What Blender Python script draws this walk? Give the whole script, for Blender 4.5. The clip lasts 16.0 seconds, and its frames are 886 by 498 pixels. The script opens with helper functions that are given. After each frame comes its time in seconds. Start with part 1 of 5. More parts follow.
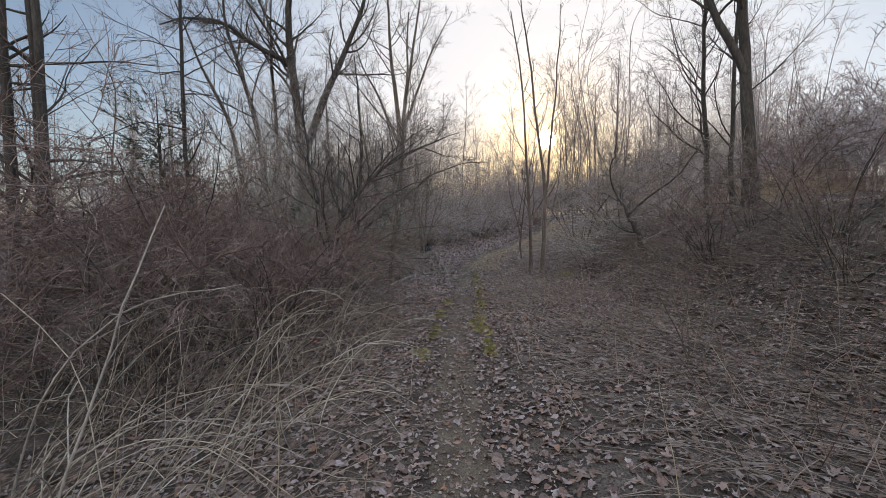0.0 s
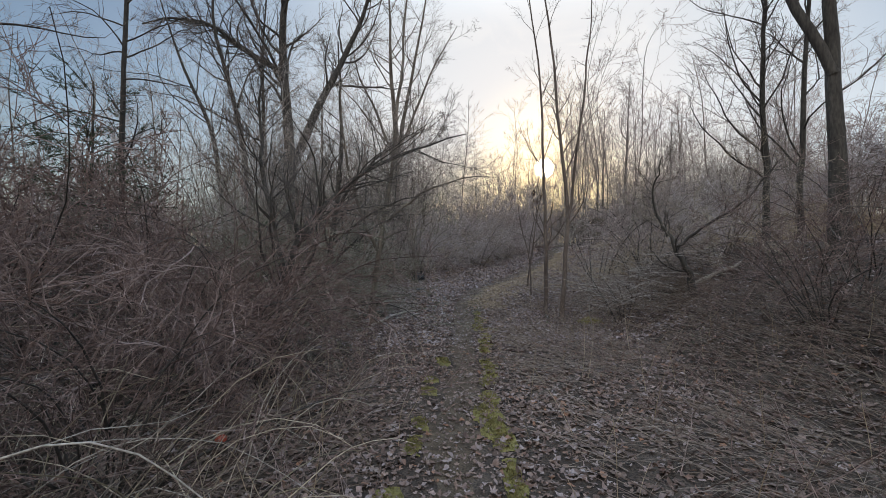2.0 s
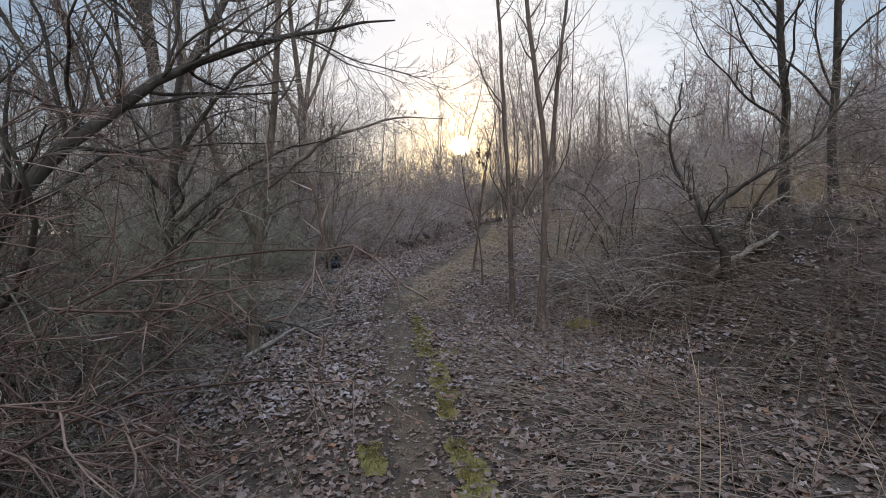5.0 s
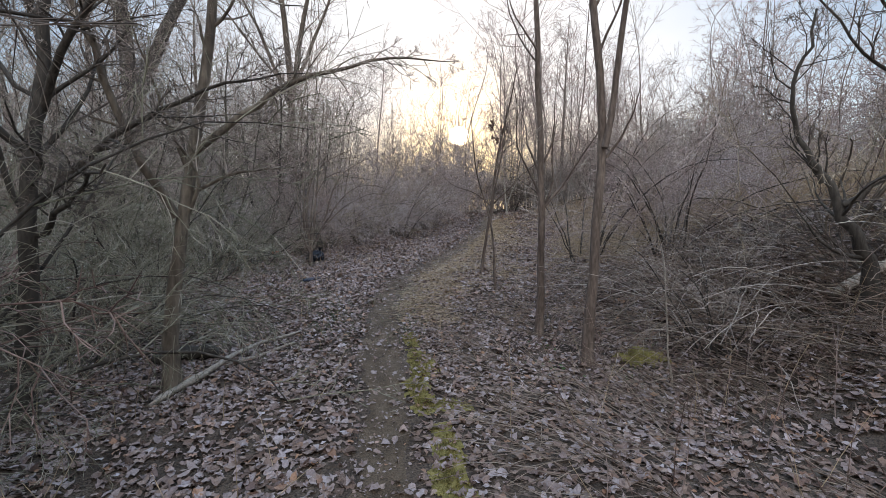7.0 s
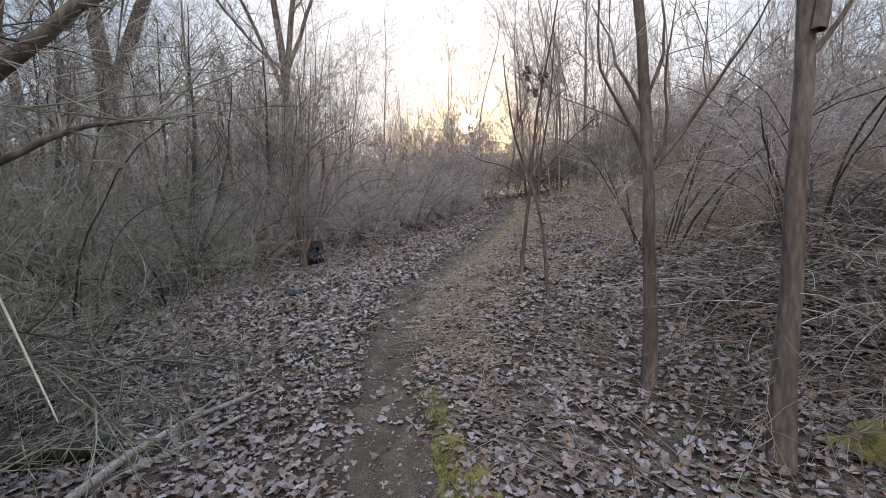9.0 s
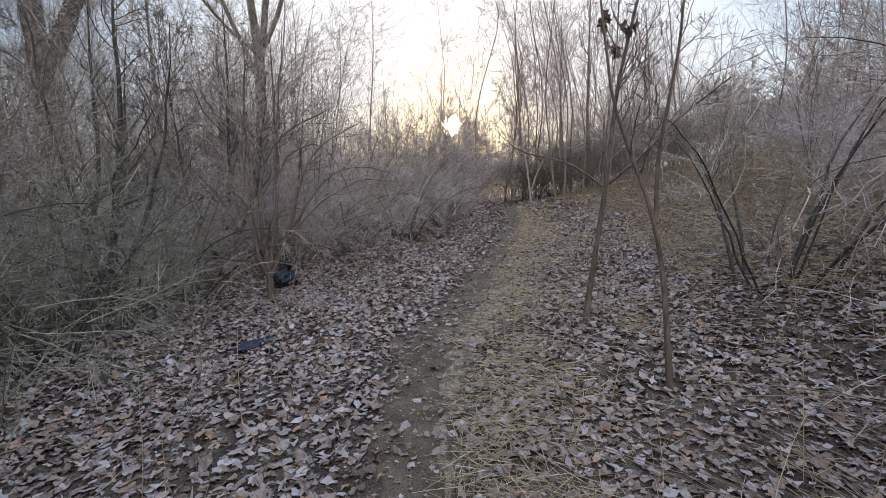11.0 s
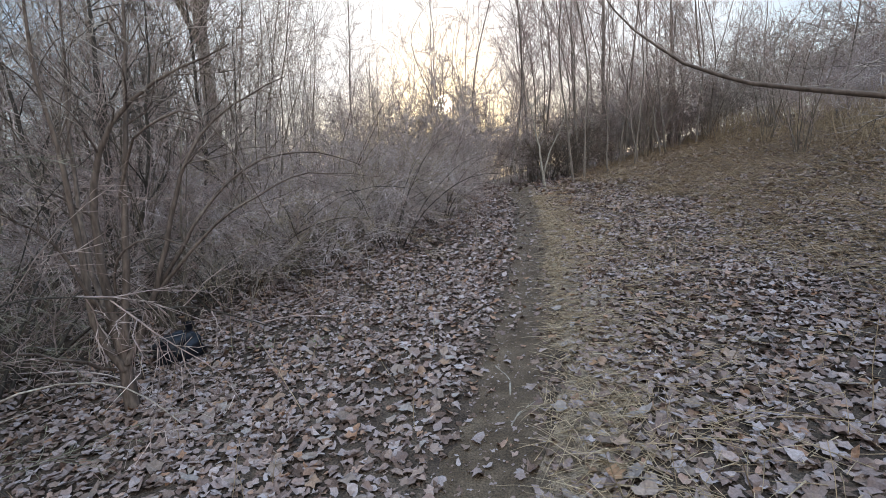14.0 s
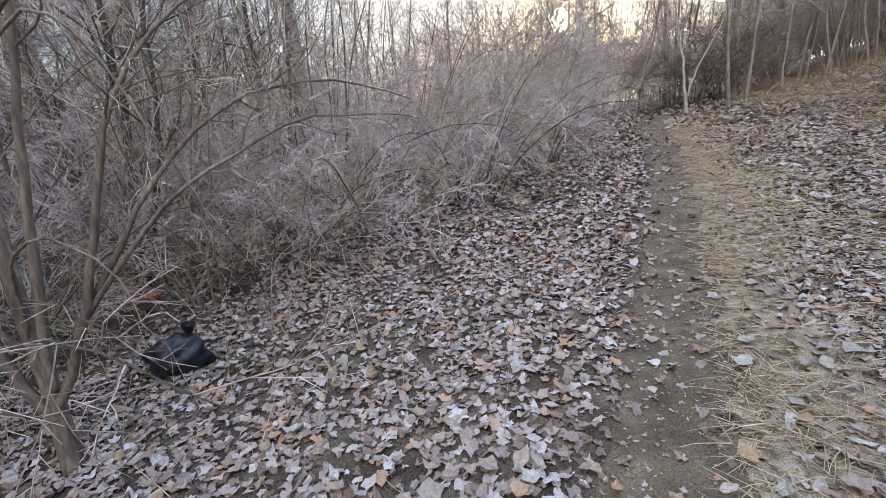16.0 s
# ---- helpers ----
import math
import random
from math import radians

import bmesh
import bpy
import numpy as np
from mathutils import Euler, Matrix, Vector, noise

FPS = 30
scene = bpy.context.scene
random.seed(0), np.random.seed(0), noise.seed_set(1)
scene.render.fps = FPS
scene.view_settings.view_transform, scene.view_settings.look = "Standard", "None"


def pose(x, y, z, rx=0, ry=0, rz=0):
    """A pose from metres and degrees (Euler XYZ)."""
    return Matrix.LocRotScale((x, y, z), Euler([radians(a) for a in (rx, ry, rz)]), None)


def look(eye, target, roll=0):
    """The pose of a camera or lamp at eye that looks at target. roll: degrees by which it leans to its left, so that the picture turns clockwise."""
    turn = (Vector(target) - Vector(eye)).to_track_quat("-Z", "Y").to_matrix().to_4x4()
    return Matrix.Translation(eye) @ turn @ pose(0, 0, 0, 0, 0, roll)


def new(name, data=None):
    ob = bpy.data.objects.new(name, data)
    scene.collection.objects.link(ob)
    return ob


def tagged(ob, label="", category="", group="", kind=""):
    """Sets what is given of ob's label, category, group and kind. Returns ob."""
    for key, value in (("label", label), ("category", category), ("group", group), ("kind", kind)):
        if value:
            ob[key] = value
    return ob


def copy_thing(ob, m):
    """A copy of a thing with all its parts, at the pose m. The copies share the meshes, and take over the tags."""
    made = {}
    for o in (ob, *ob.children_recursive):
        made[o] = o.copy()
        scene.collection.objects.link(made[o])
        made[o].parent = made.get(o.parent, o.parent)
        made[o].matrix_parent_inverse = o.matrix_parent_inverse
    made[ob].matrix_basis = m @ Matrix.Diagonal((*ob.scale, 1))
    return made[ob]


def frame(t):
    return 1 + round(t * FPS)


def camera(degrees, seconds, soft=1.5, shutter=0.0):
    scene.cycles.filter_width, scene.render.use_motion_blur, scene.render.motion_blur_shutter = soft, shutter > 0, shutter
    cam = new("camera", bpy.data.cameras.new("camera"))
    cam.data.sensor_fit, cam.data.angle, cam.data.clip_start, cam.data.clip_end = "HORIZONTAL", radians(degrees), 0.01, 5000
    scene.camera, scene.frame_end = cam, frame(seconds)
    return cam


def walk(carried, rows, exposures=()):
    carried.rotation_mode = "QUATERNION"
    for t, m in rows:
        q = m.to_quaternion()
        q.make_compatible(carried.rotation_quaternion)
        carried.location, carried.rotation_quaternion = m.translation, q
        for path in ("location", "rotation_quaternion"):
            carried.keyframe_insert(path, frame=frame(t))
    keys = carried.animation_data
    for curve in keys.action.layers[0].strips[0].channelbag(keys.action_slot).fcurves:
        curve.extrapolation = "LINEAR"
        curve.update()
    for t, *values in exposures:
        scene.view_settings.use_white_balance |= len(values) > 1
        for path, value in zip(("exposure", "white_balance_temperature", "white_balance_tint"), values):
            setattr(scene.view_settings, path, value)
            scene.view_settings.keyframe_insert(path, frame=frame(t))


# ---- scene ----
cam = camera(90.9, 16.0, soft=0.9)
ROUTE = [  # seconds, place, turn
    (0.0, 0.000, 0.000, 1.550, 87.80, 1.60, -0.10),
    (0.5, -0.006, 0.594, 1.578, 89.40, 1.50, -0.50),
    (1.0, 0.011, 1.232, 1.612, 90.90, 0.60, -0.70),
    (1.5, 0.022, 1.859, 1.645, 91.00, 1.80, -0.50),
    (2.0, 0.017, 2.475, 1.673, 90.90, -0.50, -0.60),
    (2.5, 0.067, 3.097, 1.668, 90.70, 0.20, -0.60),
    (3.0, 0.011, 3.713, 1.696, 89.80, 0.20, -1.30),
    (3.5, 0.073, 4.278, 1.701, 90.50, 0.80, -4.10),
    (4.0, 0.078, 4.810, 1.729, 90.40, 1.60, -5.60),
    (4.5, 0.050, 5.354, 1.712, 88.80, 2.40, -10.10),
    (7.0, 0.297, 7.825, 1.715, 86.70, -0.07, -11.50),
    (7.5, 0.407, 8.391, 1.721, 84.60, 0.50, -9.62),
    (8.0, 0.432, 8.929, 1.698, 86.60, -0.39, -9.38),
    (8.5, 0.572, 9.488, 1.680, 85.50, 2.33, -8.89),
    (11.0, 0.495, 12.429, 1.874, 85.50, 2.24, -12.08),
    (11.5, 0.463, 13.044, 1.972, 87.50, 1.68, -12.74),
    (12.0, 0.540, 13.647, 2.038, 87.01, 0.51, -14.95),
    (12.5, 0.705, 14.234, 2.111, 87.10, 3.02, -14.95),
    (13.0, 0.807, 14.839, 2.177, 84.20, 3.08, -14.15),
    (13.5, 1.096, 15.344, 2.230, 84.38, 5.31, -13.83),
    (14.0, 1.229, 15.859, 2.248, 82.89, 4.70, -12.67),
    (14.5, 1.376, 16.415, 2.269, 79.69, 4.36, -11.84),
    (15.0, 1.475, 16.946, 2.329, 77.91, 6.45, -4.48),
    (15.5, 1.535, 17.437, 2.326, 75.64, 4.41, -2.32),
    (16.0, 1.795, 17.882, 2.396, 75.29, 5.87, 1.09),
]
walk(cam, [(t, pose(x, y, z, rx, ry, rz)) for t, x, y, z, rx, ry, rz in ROUTE], exposures=[(0.0, 0.0, 6500, 15), (1.5, -0.14, 6400, 12), (3.0, -0.1, 6400, 12), (4.5, -0.02, 6450, 14), (7.0, 0.22, 6550, 15), (8.5, 0.42, 6550, 16), (11.0, 0.34, 6500, 14), (12.5, 0.14, 6450, 13), (14.0, 0.4, 6500, 13), (15.0, 0.72, 6480, 12), (16.0, 1.04, 6480, 12)])

# ---- world, sun, exposure ----
SUN_YAW, SUN_UP = -13.6, 11.2  # degrees: heading from +y to the left, height over the horizon
sun_way = Vector((math.sin(radians(-SUN_YAW)) * math.cos(radians(SUN_UP)), math.cos(radians(SUN_YAW)) * math.cos(radians(SUN_UP)), math.sin(radians(SUN_UP))))
world = bpy.data.worlds.new("evening_sky")
scene.world = world
world.use_nodes = True
wt = world.node_tree
wt.nodes.clear()


def wnode(kind, **values):
    n = wt.nodes.new(kind)
    for key, value in values.items():
        if key == "operation":
            n.operation = value
        elif key == "blend_type":
            n.data_type, n.blend_type = "RGBA", value
        else:
            n.inputs[int(key[1:])].default_value = value
    return n


def wlink(a, i, b, j):
    wt.links.new(a.outputs[i], b.inputs[j])


sky = wt.nodes.new("ShaderNodeTexSky")
sky.sky_type, sky.sun_disc = "NISHITA", False
sky.sun_elevation, sky.sun_rotation = radians(SUN_UP), radians(-SUN_YAW)
sky.air_density, sky.dust_density, sky.ozone_density = 1.0, 2.0, 1.5
sky_level = wnode("ShaderNodeVectorMath", operation="SCALE")
sky_level.inputs["Scale"].default_value = 0.165
wlink(sky, 0, sky_level, 0)
# thin high cloud, whitest towards the sun
where = wt.nodes.new("ShaderNodeTexCoord")
toward = wnode("ShaderNodeVectorMath", operation="DOT_PRODUCT", _1=tuple(sun_way))
wlink(where, "Generated", toward, 0)
near_sun = wnode("ShaderNodeMapRange", _1=0.66, _2=0.985, _3=0.0, _4=1.0)
wlink(toward, "Value", near_sun, 0)
stretch = wnode("ShaderNodeVectorMath", operation="MULTIPLY", _1=(1.0, 1.0, 2.6))
wlink(where, "Generated", stretch, 0)
wisps = wt.nodes.new("ShaderNodeTexNoise")
wisps.inputs["Scale"].default_value, wisps.inputs["Detail"].default_value, wisps.inputs["Distortion"].default_value = 3.2, 6.0, 0.8
wlink(stretch, 0, wisps, "Vector")
cover = wnode("ShaderNodeMapRange", _1=0.45, _2=0.78, _3=0.0, _4=0.4)
wlink(wisps, 0, cover, 0)
veil = wnode("ShaderNodeMath", operation="ADD")
wlink(cover, 0, veil, 0)
wlink(near_sun, 0, veil, 1)
veil.use_clamp = True
cloud_light = wnode("ShaderNodeMapRange", _1=0.0, _2=1.0, _3=0.42, _4=1.0)
wlink(near_sun, 0, cloud_light, 0)
# bright haze opposite the low sun, added out of view as front fill light
front_fill = wnode("ShaderNodeMapRange", _1=0.35, _2=-0.8, _3=0.0, _4=1.0)
wlink(toward, "Value", front_fill, 0)
whiter = wnode("ShaderNodeMath", operation="MULTIPLY_ADD", _1=1.6)
wlink(front_fill, 0, whiter, 0)
wlink(near_sun, 0, whiter, 2)
whiter.use_clamp = True
cloud_tint = wnode("ShaderNodeMix", blend_type="MIX")
wlink(whiter, 0, cloud_tint, "Factor")
cloud_tint.inputs[6].default_value, cloud_tint.inputs[7].default_value = (0.56, 0.93, 1.26, 1), (1.03, 1.0, 0.96, 1)
cloud_sum = wnode("ShaderNodeMath", operation="MULTIPLY_ADD", _1=0.6)
wlink(front_fill, 0, cloud_sum, 0)
wlink(cloud_light, 0, cloud_sum, 2)
veil_all = wnode("ShaderNodeMath", operation="ADD")
wlink(veil, 0, veil_all, 0)
wlink(front_fill, 0, veil_all, 1)
veil_all.use_clamp = True
cloud = wnode("ShaderNodeVectorMath", operation="SCALE")
wt.links.new(cloud_tint.outputs[2], cloud.inputs[0])
wlink(cloud_sum, 0, cloud, "Scale")
veiled = wnode("ShaderNodeMix", blend_type="MIX")
wlink(veil_all, 0, veiled, "Factor")
wt.links.new(sky_level.outputs[0], veiled.inputs[6])
wt.links.new(cloud.outputs[0], veiled.inputs[7])
# the sun's own disc and its warm glow in the haze near the horizon
disc = wnode("ShaderNodeMapRange", _1=math.cos(radians(1.25)), _2=math.cos(radians(0.5)), _3=0.0, _4=24.0)
wlink(toward, "Value", disc, 0)
halo = wnode("ShaderNodeMapRange", _1=math.cos(radians(14)), _2=1.0, _3=0.0, _4=1.0)
wlink(toward, "Value", halo, 0)
halo_soft = wnode("ShaderNodeMath", operation="POWER", _1=3.0)
wlink(halo, 0, halo_soft, 0)
glow = wnode("ShaderNodeVectorMath", operation="SCALE")
glow.inputs[0].default_value = (0.95, 0.68, 0.22)
wlink(halo_soft, 0, glow, "Scale")
shine = wnode("ShaderNodeVectorMath", operation="SCALE")
shine.inputs[0].default_value = (1.0, 0.9, 0.62)
wlink(disc, 0, shine, "Scale")
low = wt.nodes.new("ShaderNodeSeparateXYZ")
wlink(where, "Generated", low, 0)
band = wnode("ShaderNodeMapRange", _1=0.26, _2=0.1, _3=0.0, _4=0.9)
wlink(low, 2, band, 0)
band_sun = wnode("ShaderNodeMath", operation="MULTIPLY")
close_sun = wnode("ShaderNodeMapRange", _1=0.86, _2=0.99, _3=0.0, _4=1.0)
wlink(toward, "Value", close_sun, 0)
wlink(band, 0, band_sun, 0)
wlink(close_sun, 0, band_sun, 1)
warm = wnode("ShaderNodeMix", blend_type="MULTIPLY")
wlink(band_sun, 0, warm, "Factor")
wt.links.new(veiled.outputs[2], warm.inputs[6])
warm.inputs[7].default_value = (0.92, 0.72, 0.38, 1)
sum1 = wnode("ShaderNodeVectorMath", operation="ADD")
wt.links.new(warm.outputs[2], sum1.inputs[0])
wlink(glow, 0, sum1, 1)
sum2 = wnode("ShaderNodeVectorMath", operation="ADD")
wlink(sum1, 0, sum2, 0)
wlink(shine, 0, sum2, 1)
# the veiled sky is boosted overhead, above the view, to light the ground
lift = wnode("ShaderNodeMapRange", _1=0.45, _2=0.98, _3=0.0, _4=1.0)
lift.interpolation_type = "SMOOTHSTEP"
wlink(low, 2, lift, 0)
lift_by = wnode("ShaderNodeMix", blend_type="MIX")
lift_by.inputs[6].default_value, lift_by.inputs[7].default_value = (1.0, 1.0, 1.0, 1), (5.2, 5.65, 5.8, 1)
wlink(lift, 0, lift_by, "Factor")
domed = wnode("ShaderNodeVectorMath", operation="MULTIPLY")
wlink(sum2, 0, domed, 0)
wt.links.new(lift_by.outputs[2], domed.inputs[1])
backing = wt.nodes.new("ShaderNodeBackground")
wt.links.new(domed.outputs[0], backing.inputs[0])
backing.inputs[1].default_value = 1.0
world_out = wt.nodes.new("ShaderNodeOutputWorld")
wt.links.new(backing.outputs[0], world_out.inputs[0])

sun = new("sun", bpy.data.lights.new("sun", "SUN"))
sun.data.energy, sun.data.angle, sun.data.color = 1.5, radians(10), (1.0, 0.82, 0.62)
sun.matrix_world = look(sun_way * 50, (0, 0, 0))


# ---- materials ----
def paint(name, ramp, size=6.0, rough=0.85, fine=60.0, relief=0.3, pick="noise", stretch=(1, 1, 1), mottling=0.35):
    """A surface: colours along a ramp picked by noise, by piece or by thing; a finer grain over it, and a relief."""
    m = bpy.data.materials.new(name)
    m.use_nodes = True
    t = m.node_tree
    bsdf = t.nodes["Principled BSDF"]
    bsdf.inputs["Roughness"].default_value = rough
    bsdf.inputs["Specular IOR Level"].default_value = 0.25
    co = t.nodes.new("ShaderNodeTexCoord")
    mp = t.nodes.new("ShaderNodeMapping")
    mp.inputs["Scale"].default_value = stretch
    t.links.new(co.outputs["Object"], mp.inputs[0])
    big = t.nodes.new("ShaderNodeTexNoise")
    big.inputs["Scale"].default_value, big.inputs["Detail"].default_value = size, 5
    t.links.new(mp.outputs[0], big.inputs["Vector"])
    small = t.nodes.new("ShaderNodeTexNoise")
    small.inputs["Scale"].default_value, small.inputs["Detail"].default_value = fine, 4
    t.links.new(mp.outputs[0], small.inputs["Vector"])
    cr = t.nodes.new("ShaderNodeValToRGB")
    while len(cr.color_ramp.elements) < len(ramp):
        cr.color_ramp.elements.new(0.5)
    lo, hi = (0.3, 0.7) if pick == "noise" else (0.0, 1.0)
    for i, (el, c) in enumerate(zip(cr.color_ramp.elements, ramp)):
        el.position, el.color = lo + (hi - lo) * i / max(1, len(ramp) - 1), (*c, 1)
    if pick == "noise":
        t.links.new(big.outputs[0], cr.inputs[0])
    elif pick == "piece":
        g = t.nodes.new("ShaderNodeNewGeometry")
        t.links.new(g.outputs["Random Per Island"], cr.inputs[0])
    else:
        g = t.nodes.new("ShaderNodeObjectInfo")
        t.links.new(g.outputs["Random"], cr.inputs[0])
    tone = t.nodes.new("ShaderNodeMapRange")
    tone.inputs[1].default_value, tone.inputs[2].default_value = 0.3, 0.7
    tone.inputs[3].default_value, tone.inputs[4].default_value = 1 - mottling, 1 + mottling
    t.links.new(small.outputs[0], tone.inputs[0])
    mul = t.nodes.new("ShaderNodeVectorMath")
    mul.operation = "SCALE"
    t.links.new(cr.outputs[0], mul.inputs[0])
    t.links.new(tone.outputs[0], mul.inputs["Scale"])
    t.links.new(mul.outputs[0], bsdf.inputs["Base Color"])
    if relief:
        bp = t.nodes.new("ShaderNodeBump")
        bp.inputs["Strength"].default_value, bp.inputs["Distance"].default_value = relief, 0.02
        t.links.new(small.outputs[0], bp.inputs["Height"])
        t.links.new(bp.outputs[0], bsdf.inputs["Normal"])
    return m


SOIL = paint("leafy_soil", [(0.035, 0.025, 0.019), (0.074, 0.054, 0.041), (0.118, 0.090, 0.069)], 3, 0.95, 70, 1.0, mottling=0.65)
DIRT = paint("trodden_earth", [(0.066, 0.047, 0.032), (0.106, 0.077, 0.053), (0.150, 0.112, 0.078)], 5, 0.95, 90, 1.0, mottling=0.5)
VERGE = paint("straw_strewn_earth", [(0.095, 0.070, 0.049), (0.165, 0.125, 0.088), (0.280, 0.215, 0.155), (0.350, 0.277, 0.205)], 10, 0.95, 110, 1.0, mottling=0.55)
BARK = paint("grey_brown_bark", [(0.075, 0.06, 0.048), (0.14, 0.115, 0.09), (0.21, 0.178, 0.142)], 5, 0.9, 30, 0.9, stretch=(1, 1, 0.25))
BARK_DARK = paint("dark_bark", [(0.045, 0.039, 0.034), (0.085, 0.075, 0.064)], 5, 0.9, 30, 0.9, stretch=(1, 1, 0.25))
BARK_MID = paint("grey_sapling_bark", [(0.13, 0.11, 0.095), (0.22, 0.19, 0.165), (0.3, 0.265, 0.23)], 5, 0.9, 30, 0.6, stretch=(1, 1, 0.25))
BARK_PALE = paint("pale_bark", [(0.270, 0.247, 0.210), (0.375, 0.352, 0.307)], 4, 0.85, 30, 0.5, stretch=(1, 1, 0.3))
BARK_RED = paint("reddish_sapling_bark", [(0.08, 0.06, 0.05), (0.13, 0.1, 0.083), (0.185, 0.148, 0.124)], 5, 0.85, 40, 0.6, stretch=(1, 1, 0.25))
TWIG_GREY = paint("grey_twigs", [(0.122, 0.101, 0.087), (0.305, 0.251, 0.215), (0.451, 0.389, 0.336), (0.207, 0.170, 0.145), (0.585, 0.521, 0.457), (0.342, 0.289, 0.249), (0.159, 0.126, 0.108)], 2, 0.8, 20, 0, "piece")
TWIG_MAUVE = paint("mauve_brown_twigs", [(0.164, 0.116, 0.105), (0.315, 0.237, 0.215), (0.465, 0.369, 0.335), (0.246, 0.183, 0.165), (0.572, 0.479, 0.436), (0.368, 0.284, 0.259), (0.178, 0.134, 0.121)], 2, 0.8, 20, 0, "piece")
TWIG_BROWN = paint("brown_twigs", [(0.07, 0.052, 0.042), (0.13, 0.1, 0.08), (0.2, 0.16, 0.128), (0.1, 0.077, 0.062), (0.3, 0.25, 0.2)], 2, 0.85, 20, 0, "piece")
TWIG_MOSS = paint("mossy_olive_twigs", [(0.112, 0.109, 0.077), (0.202, 0.193, 0.139), (0.321, 0.298, 0.232), (0.149, 0.146, 0.104), (0.448, 0.405, 0.341)], 2, 0.85, 20, 0, "piece")
# mauve-grey twigs paled past their own colour, for the bright haze of distance
TWIG_HAZED = paint("haze_paled_mauve_grey_twigs", [(0.260, 0.211, 0.204), (0.420, 0.355, 0.347), (0.559, 0.489, 0.474), (0.340, 0.278, 0.270), (0.599, 0.536, 0.518)], 2, 0.75, 20, 0, "piece")
TWIG_RUSSET = paint("russet_brown_twigs", [(0.076, 0.047, 0.039), (0.152, 0.099, 0.082), (0.232, 0.160, 0.137), (0.107, 0.069, 0.058), (0.321, 0.236, 0.208), (0.178, 0.119, 0.099)], 2, 0.8, 20, 0, "piece")
TWIG_DARK = paint("dark_twigs", [(0.091, 0.075, 0.065), (0.182, 0.150, 0.130)], 2, 0.85, 20, 0, "piece")
TWIG_OLIVE = paint("olive_tan_twigs", [(0.183, 0.149, 0.098), (0.343, 0.281, 0.195), (0.501, 0.413, 0.314), (0.251, 0.202, 0.136), (0.527, 0.474, 0.390)], 2, 0.8, 20, 0, "piece")
STRAW = paint("dry_straw", [(0.240, 0.178, 0.112), (0.365, 0.278, 0.180), (0.480, 0.380, 0.258), (0.290, 0.208, 0.134), (0.425, 0.325, 0.212)], 2, 0.8, 20, 0, "piece")
STRAW_RED = paint("russet_dead_grass", [(0.125, 0.088, 0.068), (0.211, 0.155, 0.122), (0.317, 0.255, 0.201), (0.173, 0.125, 0.098), (0.259, 0.195, 0.154)], 2, 0.8, 20, 0, "piece")
LEAF = paint("fallen_leaves", [(0.196, 0.133, 0.111), (0.301, 0.246, 0.241), (0.231, 0.163, 0.140), (0.369, 0.318, 0.315), (0.148, 0.101, 0.086), (0.304, 0.232, 0.197), (0.127, 0.086, 0.076), (0.255, 0.197, 0.184), (0.396, 0.349, 0.352), (0.318, 0.182, 0.114), (0.194, 0.140, 0.120), (0.328, 0.279, 0.276), (0.170, 0.116, 0.100), (0.272, 0.201, 0.165)], 4, 0.75, 90, 0.25, "piece", mottling=0.2)
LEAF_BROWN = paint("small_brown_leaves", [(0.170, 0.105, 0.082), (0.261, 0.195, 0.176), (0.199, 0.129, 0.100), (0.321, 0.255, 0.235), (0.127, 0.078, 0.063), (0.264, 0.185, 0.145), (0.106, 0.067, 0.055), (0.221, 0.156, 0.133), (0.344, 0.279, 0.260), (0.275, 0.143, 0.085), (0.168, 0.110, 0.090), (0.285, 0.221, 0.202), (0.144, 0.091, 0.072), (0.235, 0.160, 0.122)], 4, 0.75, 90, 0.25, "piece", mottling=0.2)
LEAF_OLD = paint("rotting_leaves", [(0.096, 0.064, 0.051), (0.135, 0.091, 0.073), (0.165, 0.115, 0.093), (0.194, 0.140, 0.118)], 4, 0.9, 90, 0.3, "piece", mottling=0.3)
LEAF_ONE = paint("single_fallen_leaf", [(0.151, 0.109, 0.087), (0.246, 0.212, 0.194), (0.189, 0.140, 0.113), (0.296, 0.265, 0.250), (0.263, 0.154, 0.087), (0.209, 0.169, 0.149), (0.271, 0.225, 0.189)], 4, 0.75, 60, 0.3, "thing", mottling=0.25)
MOSS = paint("yellow_green_moss", [(0.115, 0.096, 0.035), (0.195, 0.163, 0.054), (0.270, 0.223, 0.079)], 8, 0.95, 120, 0.8)
GREEN = paint("low_green_plants", [(0.045, 0.075, 0.03), (0.075, 0.11, 0.045), (0.12, 0.14, 0.07)], 6, 0.7, 60, 0, "piece")
CEDAR = paint("dull_evergreen_needles", [(0.035, 0.05, 0.026), (0.06, 0.075, 0.04), (0.085, 0.09, 0.055)], 6, 0.8, 60, 0, "piece")
WOOD_DEAD = paint("weathered_dead_wood", [(0.2, 0.17, 0.14), (0.32, 0.28, 0.235), (0.4, 0.36, 0.31)], 6, 0.85, 60, 0.6, stretch=(1, 1, 0.3))
PLASTIC = paint("black_plastic_film", [(0.008, 0.009, 0.013), (0.018, 0.02, 0.028)], 3, 0.32, 25, 0.25)
PLASTIC_BLUE = paint("dark_blue_plastic_film", [(0.012, 0.016, 0.03), (0.022, 0.028, 0.046)], 3, 0.4, 25, 0.25)
RED = paint("faded_red_plastic", [(0.4, 0.06, 0.03), (0.55, 0.11, 0.06)], 5, 0.5, 25, 0.3)

# ---- shape helpers ----
def rng_of(seed):
    return np.random.default_rng(seed)


def unit(v):
    return v / np.maximum(np.linalg.norm(v, axis=-1, keepdims=True), 1e-9)


